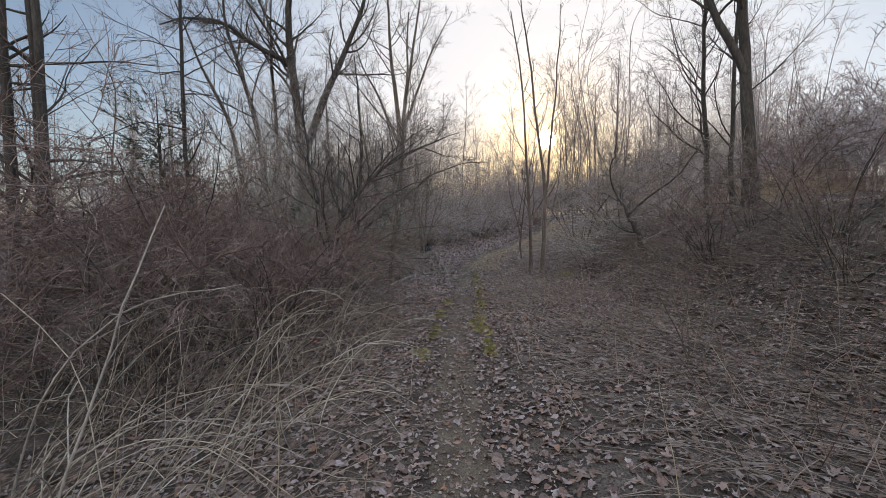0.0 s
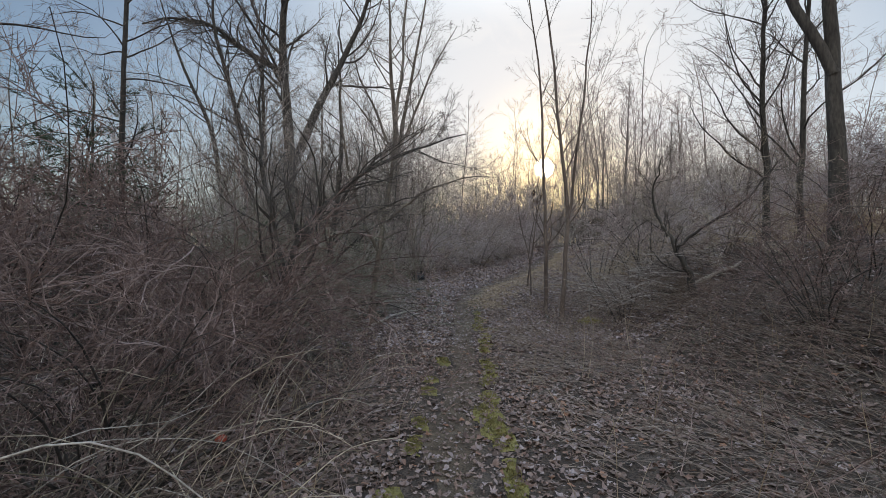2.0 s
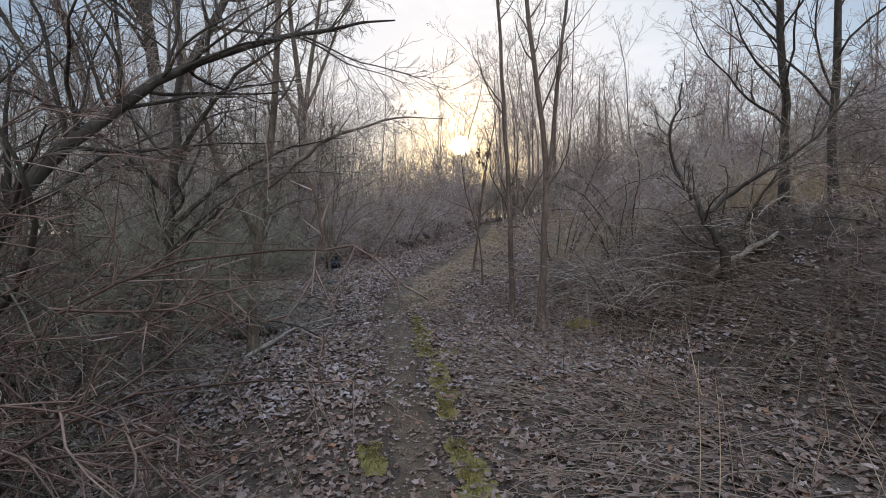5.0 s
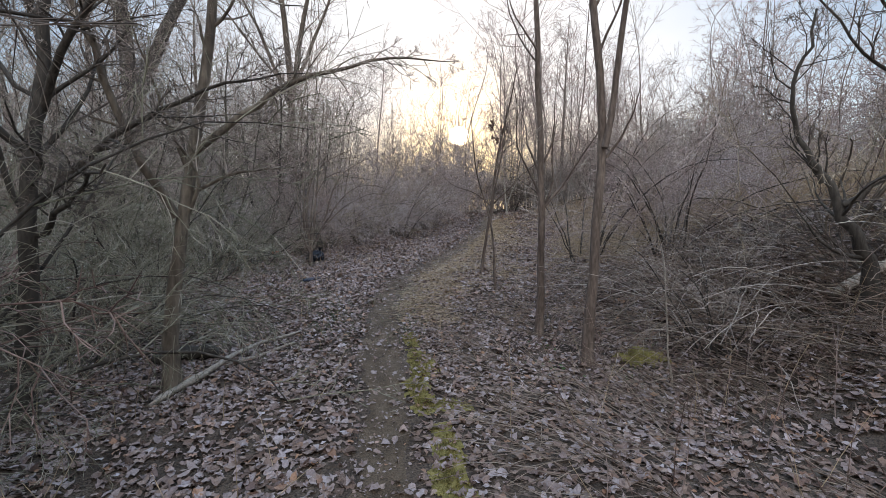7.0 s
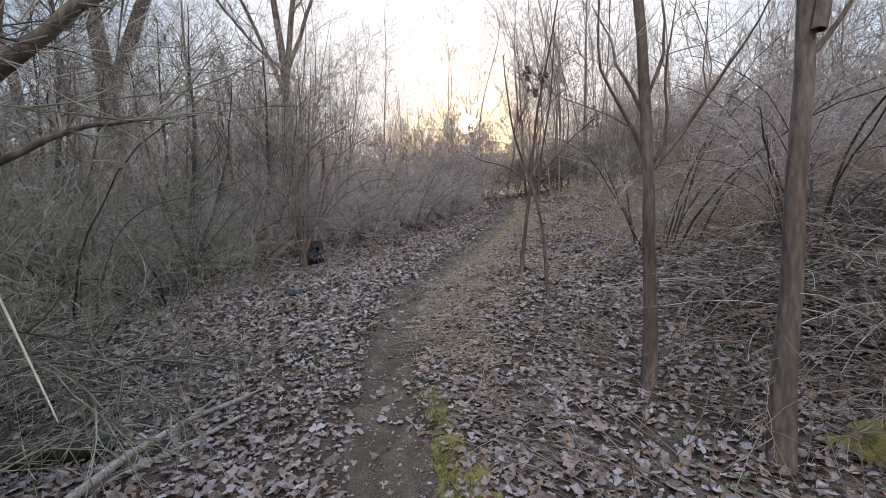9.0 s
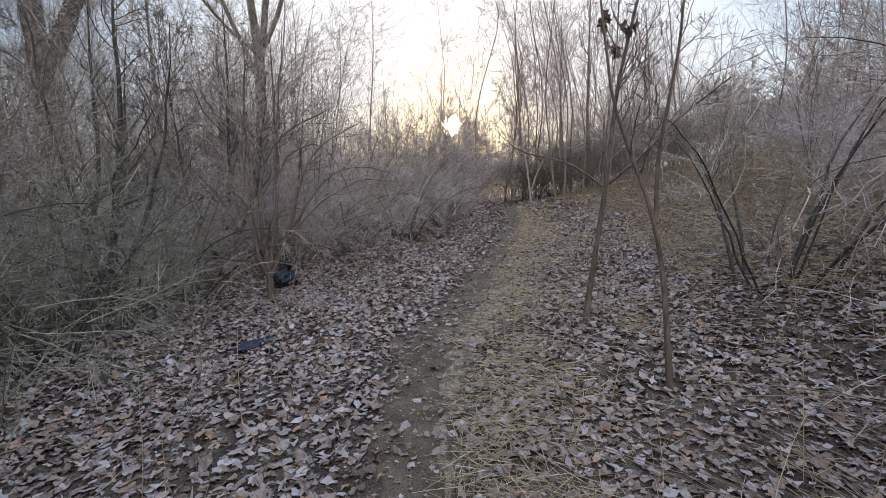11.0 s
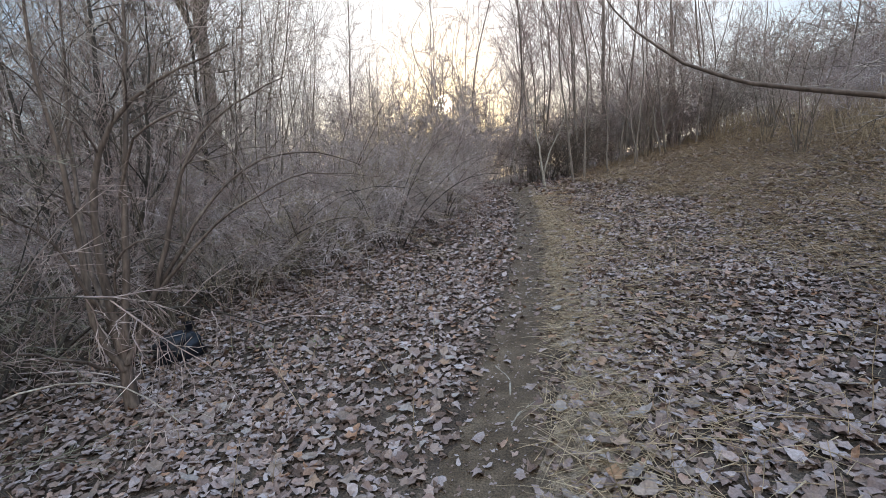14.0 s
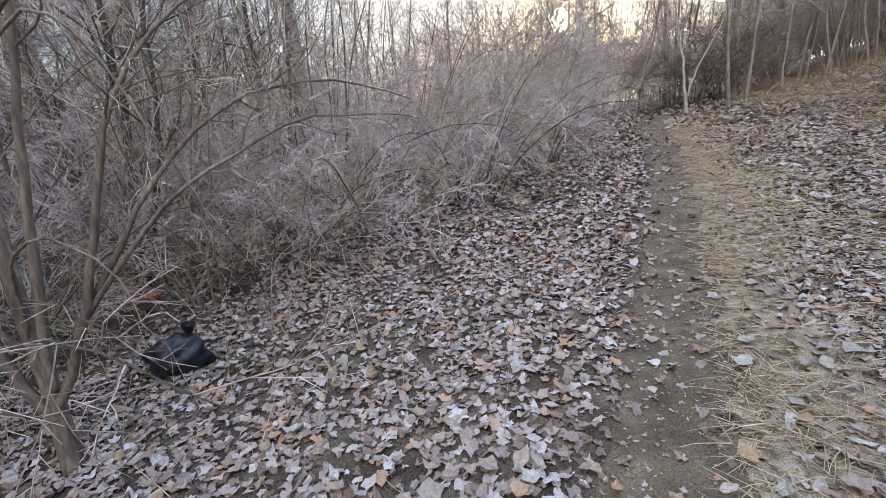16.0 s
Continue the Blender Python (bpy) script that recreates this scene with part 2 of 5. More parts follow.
def mesh_from(name, verts, quads=None, tris=None, smooth_faces=True):
    """A mesh from arrays of corners, four-sided and three-sided faces."""
    quads = np.zeros((0, 4), int) if quads is None else np.asarray(quads, int).reshape(-1, 4)
    tris = np.zeros((0, 3), int) if tris is None else np.asarray(tris, int).reshape(-1, 3)
    me = bpy.data.meshes.new(name)
    me.vertices.add(len(verts))
    me.vertices.foreach_set("co", np.asarray(verts, np.float32).ravel())
    loops = np.concatenate([quads.ravel(), tris.ravel()]).astype(np.int32)
    me.loops.add(len(loops))
    me.loops.foreach_set("vertex_index", loops)
    n = len(quads) + len(tris)
    me.polygons.add(n)
    starts = np.concatenate([np.arange(len(quads)) * 4, len(quads) * 4 + np.arange(len(tris)) * 3]).astype(np.int32)
    me.polygons.foreach_set("loop_start", starts)
    me.polygons.foreach_set("use_smooth", np.full(n, smooth_faces))
    me.update(calc_edges=True)
    me.validate()
    return me


def grow(rng, start, way, length, k, wobble=0.15, up=0.0, gravity=0.0):
    """Lines of k points that set out from start along way and wander; up lifts their ends, gravity bends them down."""
    n = len(start)
    line = np.zeros((n, k, 3))
    line[:, 0] = start
    d = unit(np.asarray(way, float))
    step = np.asarray(length, float).reshape(n, 1) / (k - 1)
    for i in range(1, k):
        d = d + wobble * rng.normal(size=(n, 3)) * np.array([1, 1, 0.7])
        d[:, 2] += up - gravity * i / k
        d = unit(d)
        line[:, i] = line[:, i - 1] + d * step
    return line


def taper(n, k, r0, r1):
    u = np.linspace(0, 1, k)[None]
    r0, r1 = np.broadcast_to(np.asarray(r0, float), (n,))[:, None], np.broadcast_to(np.asarray(r1, float), (n,))[:, None]
    return r0 + (r1 - r0) * u


def spawn(rng, line, radius, count, k, u0=0.25, u1=1.0, angle=50, ratio=0.5, wobble=0.18, up=0.05, gravity=0.0, thin=0.55, least=0.002, tip=0.4):
    """Side shoots, count to each line. Returns their lines and radii."""
    n, kk, _ = line.shape
    owner = np.repeat(np.arange(n), count)
    m = len(owner)
    u = rng.uniform(u0, u1, m) * (kk - 1)
    i = np.minimum(u.astype(int), kk - 2)
    f = (u - i)[:, None]
    start = line[owner, i] * (1 - f) + line[owner, i + 1] * f
    tangent = unit(line[owner, i + 1] - line[owner, i])
    side = unit(np.cross(tangent, rng.normal(size=(m, 3))))
    a = np.radians(angle * rng.uniform(0.6, 1.3, m))[:, None]
    way = tangent * np.cos(a) + side * np.sin(a)
    whole = np.linalg.norm(np.diff(line, axis=1), axis=2).sum(1)[owner]
    length = whole * ratio * rng.uniform(0.45, 1.25, m) * (1.15 - 0.6 * u / (kk - 1))
    r = radius[owner, i] * (1 - f[:, 0]) + radius[owner, i + 1] * f[:, 0]
    r0 = np.maximum(r * thin, least)
    return grow(rng, start, way, length, k, wobble, up, gravity), taper(m, k, r0, np.maximum(r0 * tip, least * 0.45))


def tubes(groups):
    """Corners and faces of round tapering tubes. groups: (lines, radii, sides)."""
    verts, quads, base = [], [], 0
    for line, radius, sides in groups:
        n, k, _ = line.shape
        if not n:
            continue
        t = unit(np.gradient(line, axis=1))
        ref = unit(np.cross(t[:, 0], np.array([0.31, 0.72, 0.19])) + 1e-6)[:, None]
        a = unit(ref - t * (ref * t).sum(2, keepdims=True))
        b = np.cross(t, a)
        ang = np.linspace(0, 2 * np.pi, sides, endpoint=False)
        ring = a[:, :, None] * np.cos(ang)[:, None] + b[:, :, None] * np.sin(ang)[:, None]
        v = line[:, :, None] + ring * radius[:, :, None, None]
        idx = base + np.arange(n * k * sides).reshape(n, k, sides)
        nxt = np.roll(idx, -1, axis=2)
        q = np.stack([idx[:, :-1], nxt[:, :-1], nxt[:, 1:], idx[:, 1:]], -1)
        verts.append(v.reshape(-1, 3))
        quads.append(q.reshape(-1, 4))
        base += n * k * sides
    return np.concatenate(verts), np.concatenate(quads)


def tube_mesh(name, groups):
    return mesh_from(name, *tubes(groups))


def part(name, mesh, material, parent, label="", kind=""):
    ob = new(name, mesh)
    if not mesh.materials:
        mesh.materials.append(material)
    ob.parent = parent
    return tagged(ob, label=label, kind=kind)


def bend(points, k):
    """A smooth line of k points through a few given ones."""
    p = np.asarray(points, float)
    s = np.concatenate([[0], np.cumsum(np.linalg.norm(np.diff(p, axis=0), axis=1))])
    t = np.linspace(0, s[-1], k)
    out = np.stack([np.interp(t, s, p[:, j]) for j in range(3)], 1)
    for _ in range(2):
        out[1:-1] = 0.25 * out[:-2] + 0.5 * out[1:-1] + 0.25 * out[2:]
    return out


def knotty(rng, line, amount):
    """Small bends along a line, none at its ends."""
    k = len(line)
    w = np.cumsum(rng.normal(size=(k, 3)), 0) * amount
    w -= np.linspace(0, 1, k)[:, None] * w[-1] + (1 - np.linspace(0, 1, k)[:, None]) * w[0]
    return line + w


def flare(radius, line, amount=0.5, height=0.5):
    h = line[..., 2] - line[..., :1, 2]
    return radius * (1 + amount * np.exp(-h / height))


# ---- ground ----
def smooth(a, b, v):
    u = np.clip((np.asarray(v, float) - a) / (b - a), 0, 1)
    return u * u * (3 - 2 * u)


def hash2(i, j, k):
    v = np.sin(i * 127.1 + j * 311.7 + k * 74.7) * 43758.5453
    return v - np.floor(v)


def bumps(x, y, size, k=0):
    """Smooth value noise, -1 to 1, with lumps of about that size."""
    u, v = np.asarray(x, float) / size, np.asarray(y, float) / size
    i, j = np.floor(u), np.floor(v)
    s, t = u - i, v - j
    s, t = s * s * (3 - 2 * s), t * t * (3 - 2 * t)
    a = hash2(i, j, k) * (1 - s) + hash2(i + 1, j, k) * s
    b = hash2(i, j + 1, k) * (1 - s) + hash2(i + 1, j + 1, k) * s
    return 2 * (a * (1 - t) + b * t) - 1


TRAIL_Y = [-40, 0, 4, 7, 9, 11, 13, 15, 17, 18.2, 20, 22, 25, 27, 32, 36, 60]
TRAIL_X = [0.1, 0.05, 0.08, 0.2, 0.4, 0.5, 0.58, 0.82, 1.35, 1.95, 2.85, 3.8, 5.2, 6.1, 7.9, 10, 24]
RISE_Y = [-60, 0, 5, 9, 12.3, 16, 19, 22, 24, 28, 33, 45, 90]
RISE_Z = [-0.4, 0.0, 0.09, 0.09, 0.2, 0.47, 0.65, 0.9, 1.15, 1.6, 2.25, 3.2, 4.2]


def trail_x(y):
    return np.interp(y, TRAIL_Y, TRAIL_X)


def ground_z(x, y):
    """The height of the ground: a path that climbs gently, a bank to its east, a fall to its west."""
    x, y = np.asarray(x, float), np.asarray(y, float)
    d = x - trail_x(y)
    base = np.interp(y, RISE_Y, RISE_Z)
    near = 0.03 * np.clip(d, 0, 3.2) + 0.5 * np.clip(d - 3.2, 0, 3.4) + 0.03 * np.clip(d - 6.6, 0, 16)
    far = 0.09 * np.clip(d, 0, 4) + 0.21 * np.clip(d - 4, 0, 10) + 0.02 * np.clip(d - 14, 0, 30)
    w = smooth(12, 19, y)
    east = near * (1 - w) + far * w
    west = -(0.11 - 0.05 * w) * np.clip(-d - 0.6, 0, 8) - 0.01 * np.clip(-d - 8.6, 0, 40)
    z = base + east + west
    fade = 1 - smooth(60, 200, np.hypot(x, y))
    z = z * (0.4 + 0.6 * fade)
    rough = smooth(0.3, 1.2, np.abs(d))
    z = z + 0.07 * bumps(x, y, 2.3, 1) * rough + 0.025 * bumps(x, y, 0.6, 2) * (0.35 + 0.65 * rough) + 0.010 * bumps(x, y, 0.23, 3)
    return z - 0.03 * np.exp(-(d / 0.28) ** 2)


def spaced(lo, hi, step, reach):
    far, s, v = [], step, hi
    while v < reach:
        s *= 1.22
        v += s
        far.append(v)
    back, s, v = [], step, lo
    while v > -reach:
        s *= 1.22
        v -= s
        back.append(v)
    return np.concatenate([back[::-1], np.arange(lo, hi + step / 2, step), far])


def sheet(name, xs, ys, height):
    gx, gy = np.meshgrid(xs, ys)
    v = np.stack([gx, gy, height(gx, gy)], -1).reshape(-1, 3)
    i = np.arange(len(xs) * len(ys)).reshape(len(ys), len(xs))
    q = np.stack([i[:-1, :-1], i[:-1, 1:], i[1:, 1:], i[1:, :-1]], -1).reshape(-1, 4)
    return mesh_from(name, v, q)


ground = new("ground", sheet("ground", spaced(-9, 13, 0.14, 2500), spaced(-3, 34, 0.14, 2500), ground_z))
ground.data.materials.append(SOIL)
tagged(ground, "brown woodland floor of damp soil and leaf mould", "ground", kind="structure")


def footpath():
    """The trodden strip: ragged edges, a shallow hollow, 5 mm over the soil."""
    ys = np.arange(-3, 34, 0.09)
    us = np.linspace(-1, 1, 13)
    rows = []
    for y in ys:
        half = 0.2 + 0.07 * bumps(1.0, y, 0.9, 11) + 0.06 * bumps(2.0, y, 0.27, 12) + 0.05 * bumps(3.0, y, 0.11, 14) + 0.09 * smooth(12, 17, y) + 0.17 * smooth(16.5, 20, y)
        x = trail_x(y) + 0.06 * bumps(5.0, y, 1.3, 13) + 0.1 * smooth(16.5, 20, y) + us * half
        z = ground_z(x, np.full(13, y)) + 0.005 - 0.009 * (np.abs(us) > 0.95)
        rows.append(np.stack([x, np.full(13, y), z], 1))
    v = np.concatenate(rows)
    i = np.arange(len(v)).reshape(len(ys), 13)
    q = np.stack([i[:-1, :-1], i[:-1, 1:], i[1:, 1:], i[1:, :-1]], -1).reshape(-1, 4)
    ob = new("path", mesh_from("path", v, q))
    ob.data.materials.append(DIRT)
    return tagged(ob, "narrow trodden earth footpath between fallen leaves", "path", kind="structure")


footpath()


def verge():
    """The strip of pale earth and crushed straw east of the path, ragged on both sides, fading out into the leaves."""
    ys = np.arange(14.6, 32, 0.08)
    us = np.linspace(0, 1, 15)
    rows = []
    for y in ys:
        grown = float(smooth(14.6, 19, y))
        near = 0.13 + 0.09 * smooth(12, 17, y) + 0.17 * smooth(16.5, 20, y) + 0.1 * bumps(4.0, y, 0.5, 41) + 0.1 * bumps(8.0, y, 0.17, 44)
        wide = grown * (0.6 + 0.28 * bumps(6.0, y, 0.8, 42) + 0.2 * bumps(7.0, y, 0.21, 43)) + 0.06
        x = trail_x(y) + near + us * wide
        z = ground_z(x, np.full(15, y)) + 0.009 - 0.013 * (np.abs(us - 0.5) > 0.47)
        rows.append(np.stack([x, np.full(15, y), z], 1))
    v = np.concatenate(rows)
    i = np.arange(len(v)).reshape(len(ys), 15)
    q = np.stack([i[:-1, :-1], i[:-1, 1:], i[1:, 1:], i[1:, :-1]], -1).reshape(-1, 4)
    ob = new("path_verge", mesh_from("path_verge", v, q))
    ob.data.materials.append(VERGE)
    return tagged(ob, "pale tan earth and crushed straw beside the footpath", "path", kind="structure")


verge()


# ---- trees ----
def tree(name, label, stems, material, twig_material, seed, limbs=7, limb_ratio=0.4, angle=48, twigs=5, fine=4, u0=0.3, up=0.07, group="", extra=1.0, sides=10, knots=0.02, far=False, clean=()):
    """A bare tree: stems are (points, radius at foot, radius at end). Limbs, branches and twigs grow from all but the clean ones."""
    rng = rng_of(seed)
    x, y, z = stems[0][0][0]
    top = tagged(new(name), label, "tree", group)
    top.location = (x, y, z)
    o = np.array([x, y, z])
    limb_groups, lines, radii = [], [], []
    for j, (pts, r0, r1) in enumerate(stems):
        line = knotty(rng, bend(pts, 16), knots)[None] - o
        radius = taper(1, 16, r0, r1)
        if j == 0:
            line[0, 0, 2] -= 0.25
            radius = flare(radius, line)
        part("trunk" if j == 0 else "limb", tube_mesh("trunk", [(line, radius, sides if j == 0 else 7)]), material, top)
        if j not in clean:
            lines.append(line)
            radii.append(radius)
    line, radius = np.concatenate(lines), np.concatenate(radii)
    b1, r1 = spawn(rng, line, radius, limbs, 6 if far else 11, u0, 0.95, angle, limb_ratio, 0.15, up, thin=0.4, least=0.0028 * extra, tip=0.2)
    if not far:
        for j in range(len(b1)):
            part("branch", tube_mesh("branch", [(b1[j:j + 1], r1[j:j + 1], 6)]), material, top)
    b2, r2 = spawn(rng, b1, r1, twigs, 4 if far else 6, 0.2, 1.0, 45, 0.5, 0.2, up * 0.7, least=0.0032 * extra, tip=0.25)
    b3, r3 = spawn(rng, b2, r2, fine, 2 if far else 3, 0.2, 1.0, 42, 0.55, 0.25, up * 0.5, least=0.0026 * extra, tip=0.4)
    part("crown", tube_mesh("crown", ([(b1, r1, 4)] if far else []) + [(b2, r2, 3), (b3, r3, 3)]), twig_material, top, kind="stuff")
    return top


def foot(x, y, dz=0.0):
    return (x, y, float(ground_z(x, y)) + dz)


# the great forked tree beyond the thicket, and its slimmer companions
tree("forked_tree", "tall bare forked tree with dark grey-brown bark", [
    ([foot(-9.3, 30.1), (-9.25, 30.1, 6.5), (-9.73, 29.9, 10.7), (-10.0, 29.8, 13.7), (-9.7, 29.9, 17.4), (-9.4, 29.9, 22), (-9.0, 30.2, 27)], 0.42, 0.06),
    ([(-9.2, 30.1, 7.4), (-7.84, 30.5, 11.2), (-6.46, 31, 14.2), (-5.45, 31.3, 16.5), (-4.9, 31.4, 18.1), (-4.0, 31.4, 23)], 0.3, 0.05),
    ([(-10.0, 29.8, 13.2), (-12.3, 29.1, 14.3), (-13.6, 28.7, 15.3), (-15.6, 28.1, 15.5), (-17.2, 27.6, 14.9)], 0.2, 0.04)],
    BARK_DARK, TWIG_DARK, 11, limbs=22, limb_ratio=0.36, twigs=10, fine=6, u0=0.25, extra=2.2, knots=0.06)
tree("leaning_tree", "slender bare tree leaning beside the forked one", [
    ([foot(-11.2, 28.4), (-11.36, 28.4, 5.9), (-11.7, 28.2, 8.8), (-12.3, 28, 11.9), (-13, 27.7, 14.3), (-13.3, 27.6, 19)], 0.24, 0.04)],
    BARK_DARK, TWIG_DARK, 12, limbs=20, twigs=9, fine=5, u0=0.3, extra=2.2, knots=0.05)
tree("leaning_tree", "crooked slim bare tree leaning out of the thicket", [
    ([foot(-12.3, 28.2), (-12.76, 28, 5.9), (-13.2, 27.8, 9.1), (-14.2, 27.4, 11.1), (-14.7, 27.2, 12.4), (-15.8, 27, 16)], 0.2, 0.03)],
    BARK_DARK, TWIG_DARK, 13, limbs=14, twigs=9, fine=5, u0=0.25, extra=2.4)
tree("slender_tree", "straight slender bare tree in the thicket", [
    ([foot(-11.1, 30.6), (-11.2, 30.6, 8), (-11.4, 30.5, 14.7), (-11.2, 30.6, 20)], 0.17, 0.03)],
    BARK_DARK, TWIG_DARK, 14, limbs=14, twigs=6, u0=0.35, extra=3.0)
# many-stemmed tree in the middle distance
tree("many_stemmed_tree", "bare tree parting into several upright stems", [
    ([foot(-2.95, 33), (-2.95, 33, 7.2), (-3.0, 33, 10.6), (-3.5, 33, 14.7), (-3.5, 33, 18.9), (-3.8, 33, 22)], 0.27, 0.03),
    ([(-2.95, 33, 8.2), (-2.7, 33, 10), (-1.86, 33.1, 14.7), (-1.1, 33.2, 18.9), (-0.8, 33.2, 22)], 0.16, 0.03),
    ([(-2.95, 33, 8.8), (-2.2, 33.1, 10.6), (-0.6, 33.2, 14.8), (1.2, 33.4, 18.1)], 0.12, 0.02),
    ([(-2.95, 33, 7.8), (-4.45, 32.9, 11.8), (-5.6, 32.8, 13.9), (-6.3, 32.6, 17)], 0.12, 0.02)],
    BARK, TWIG_DARK, 15, limbs=11, limb_ratio=0.32, twigs=9, fine=6, u0=0.25, up=0.12, extra=2.4)
# the tree on the bank
tree("bank_tree", "dark bare tree forking above head height on the bank", [
    ([foot(7.3, 10.3), (7.22, 10.25, 3.4), (7.1, 10.2, 5.2), (7.1, 10.2, 6.7), (7.1, 10.2, 9), (7.2, 10.3, 13)], 0.155, 0.03),
    ([(7.1, 10.2, 5.0), (6.75, 10.4, 6.2), (6.5, 10.6, 6.9), (6.0, 10.9, 9), (5.7, 11.2, 12)], 0.1, 0.02)],
    BARK_DARK, TWIG_DARK, 16, limbs=18, limb_ratio=0.34, twigs=9, fine=6, u0=0.2, extra=1.6)
tree("slender_tree", "thin dark bare tree on the bank", [
    ([foot(7.5, 12.35), (7.5, 12.35, 4.5), (7.4, 12.3, 8), (7.5, 12.2, 11)], 0.075, 0.02)],
    BARK_DARK, TWIG_DARK, 17, limbs=22, limb_ratio=0.28, twigs=9, fine=6, u0=0.15, extra=1.5)
tree("slender_tree", "thin dark bare tree on the bank", [
    ([foot(7.85, 11.75), (7.8, 11.7, 4.5), (8.0, 11.7, 8), (8.1, 11.6, 11)], 0.065, 0.02)],
    BARK_DARK, TWIG_DARK, 18, limbs=22, limb_ratio=0.28, twigs=9, fine=6, u0=0.15, extra=1.5)
# two saplings beside the path
tree("sapling", "straight young tree with reddish-brown bark beside the path", [
    ([foot(2.6, 13.0), (2.6, 13.0, 2.4), (2.56, 13.0, 4.5), (2.42, 13.05, 6.2), (2.2, 13.1, 8)], 0.048, 0.015)],
    BARK_RED, TWIG_GREY, 21, limbs=14, limb_ratio=0.2, angle=40, twigs=5, fine=3, u0=0.2, up=0.1, group="saplings by the path")
tree("sapling", "young tree with reddish-brown bark and a forked crown", [
    ([foot(2.72, 12.02), (2.8, 11.98, 1.2), (2.85, 11.95, 2.3), (2.8, 11.95, 4.0), (2.5, 12.1, 6.4), (2.3, 12.1, 8)], 0.056, 0.015),
    ([(2.84, 11.95, 2.5), (3.1, 11.9, 4.0), (3.3, 11.9, 6.2), (3.3, 11.8, 7.5)], 0.035, 0.01)],
    BARK_RED, TWIG_GREY, 22, limbs=11, limb_ratio=0.2, angle=40, twigs=5, fine=3, u0=0.25, up=0.1, group="saplings by the path")
# the tree the path passes on the west, with a long limb over the path
tree("limbed_tree", "mossy grey-brown tree with a long limb reaching over", [
    ([foot(-1.46, 12.47), (-1.43, 12.48, 0.8), (-1.4, 12.49, 1.36), (-1.38, 12.49, 1.85), (-1.3, 12.55, 2.2), (-1.24, 12.6, 2.6), (-1.1, 12.7, 3.6), (-0.9, 12.8, 5.5), (-0.8, 13, 8)], 0.07, 0.02),
    ([(-1.39, 12.49, 1.78), (-1.47, 12.44, 2.05), (-1.7, 12.3, 2.5), (-2.0, 12.1, 3.6), (-2.2, 12, 5.5)], 0.042, 0.012),
    ([(-1.25, 12.58, 2.42), (-0.9, 12.65, 2.8), (-0.2, 12.7, 3.25), (0.7, 12.75, 3.6), (1.5, 12.75, 3.55)], 0.042, 0.004)],
    BARK, TWIG_GREY, 23, limbs=16, limb_ratio=0.19, twigs=9, fine=6, u0=0.2, up=0.02)
# leaning, branching saplings where the path opens out
tree("sapling", "leaning dark sapling with long side shoots", [
    ([foot(2.9, 16.62), (3.0, 16.53, 1.5), (3.05, 16.48, 1.95), (3.1, 16.45, 2.24), (3.12, 16.44, 2.71), (3.2, 16.4, 3.2), (3.35, 16.3, 3.9), (3.5, 16.2, 4.8)], 0.03, 0.01),
    ([(3.07, 16.48, 2.08), (2.9, 16.6, 2.28), (2.76, 16.7, 2.38), (2.45, 17.0, 2.5), (2.25, 17.18, 2.68), (2.15, 17.28, 2.9)], 0.013, 0.002),
    ([(3.1, 16.46, 2.12), (3.37, 16.2, 2.44), (3.58, 16.07, 2.7), (3.9, 15.8, 3.0)], 0.015, 0.006)],
    BARK_RED, TWIG_DARK, 24, limbs=10, limb_ratio=0.28, angle=50, twigs=5, fine=4, u0=0.4, knots=0.004, clean=(1,), group="saplings by the path")
tree("sapling", "slim dark sapling forking at chest height", [
    ([foot(2.74, 15.13), (2.71, 15.17, 1.2), (2.66, 15.2, 1.75), (2.53, 15.28, 2.2), (2.42, 15.38, 2.7), (2.35, 15.4, 3.6)], 0.022, 0.007),
    ([(2.66, 15.2, 1.75), (2.72, 15.25, 2.2), (2.86, 15.25, 2.8), (2.95, 15.2, 3.8)], 0.018, 0.006)],
    BARK_RED, TWIG_DARK, 25, limbs=7, limb_ratio=0.28, angle=45, twigs=5, fine=4, u0=0.4, knots=0.004, group="saplings by the path")
# the crooked tree on the bank, leaning towards the path
tree("crooked_tree", "crooked dark tree leaning off the bank", [
    ([foot(5.0, 10.95), (4.88, 10.95, 1.4), (4.69, 11.08, 1.94), (4.5, 11.2, 2.3)], 0.065, 0.025),
    ([(4.72, 11.06, 1.89), (5.17, 10.66, 2.29), (5.6, 10.3, 2.72), (6.0, 10.1, 3.4)], 0.032, 0.012),
    ([(4.6, 11.15, 2.1), (4.4, 11.2, 2.5), (4.3, 11.2, 3.1), (4.5, 11.2, 3.7)], 0.03, 0.01)],
    BARK_DARK, TWIG_DARK, 26, limbs=10, limb_ratio=0.5, twigs=9, fine=6, u0=0.3)
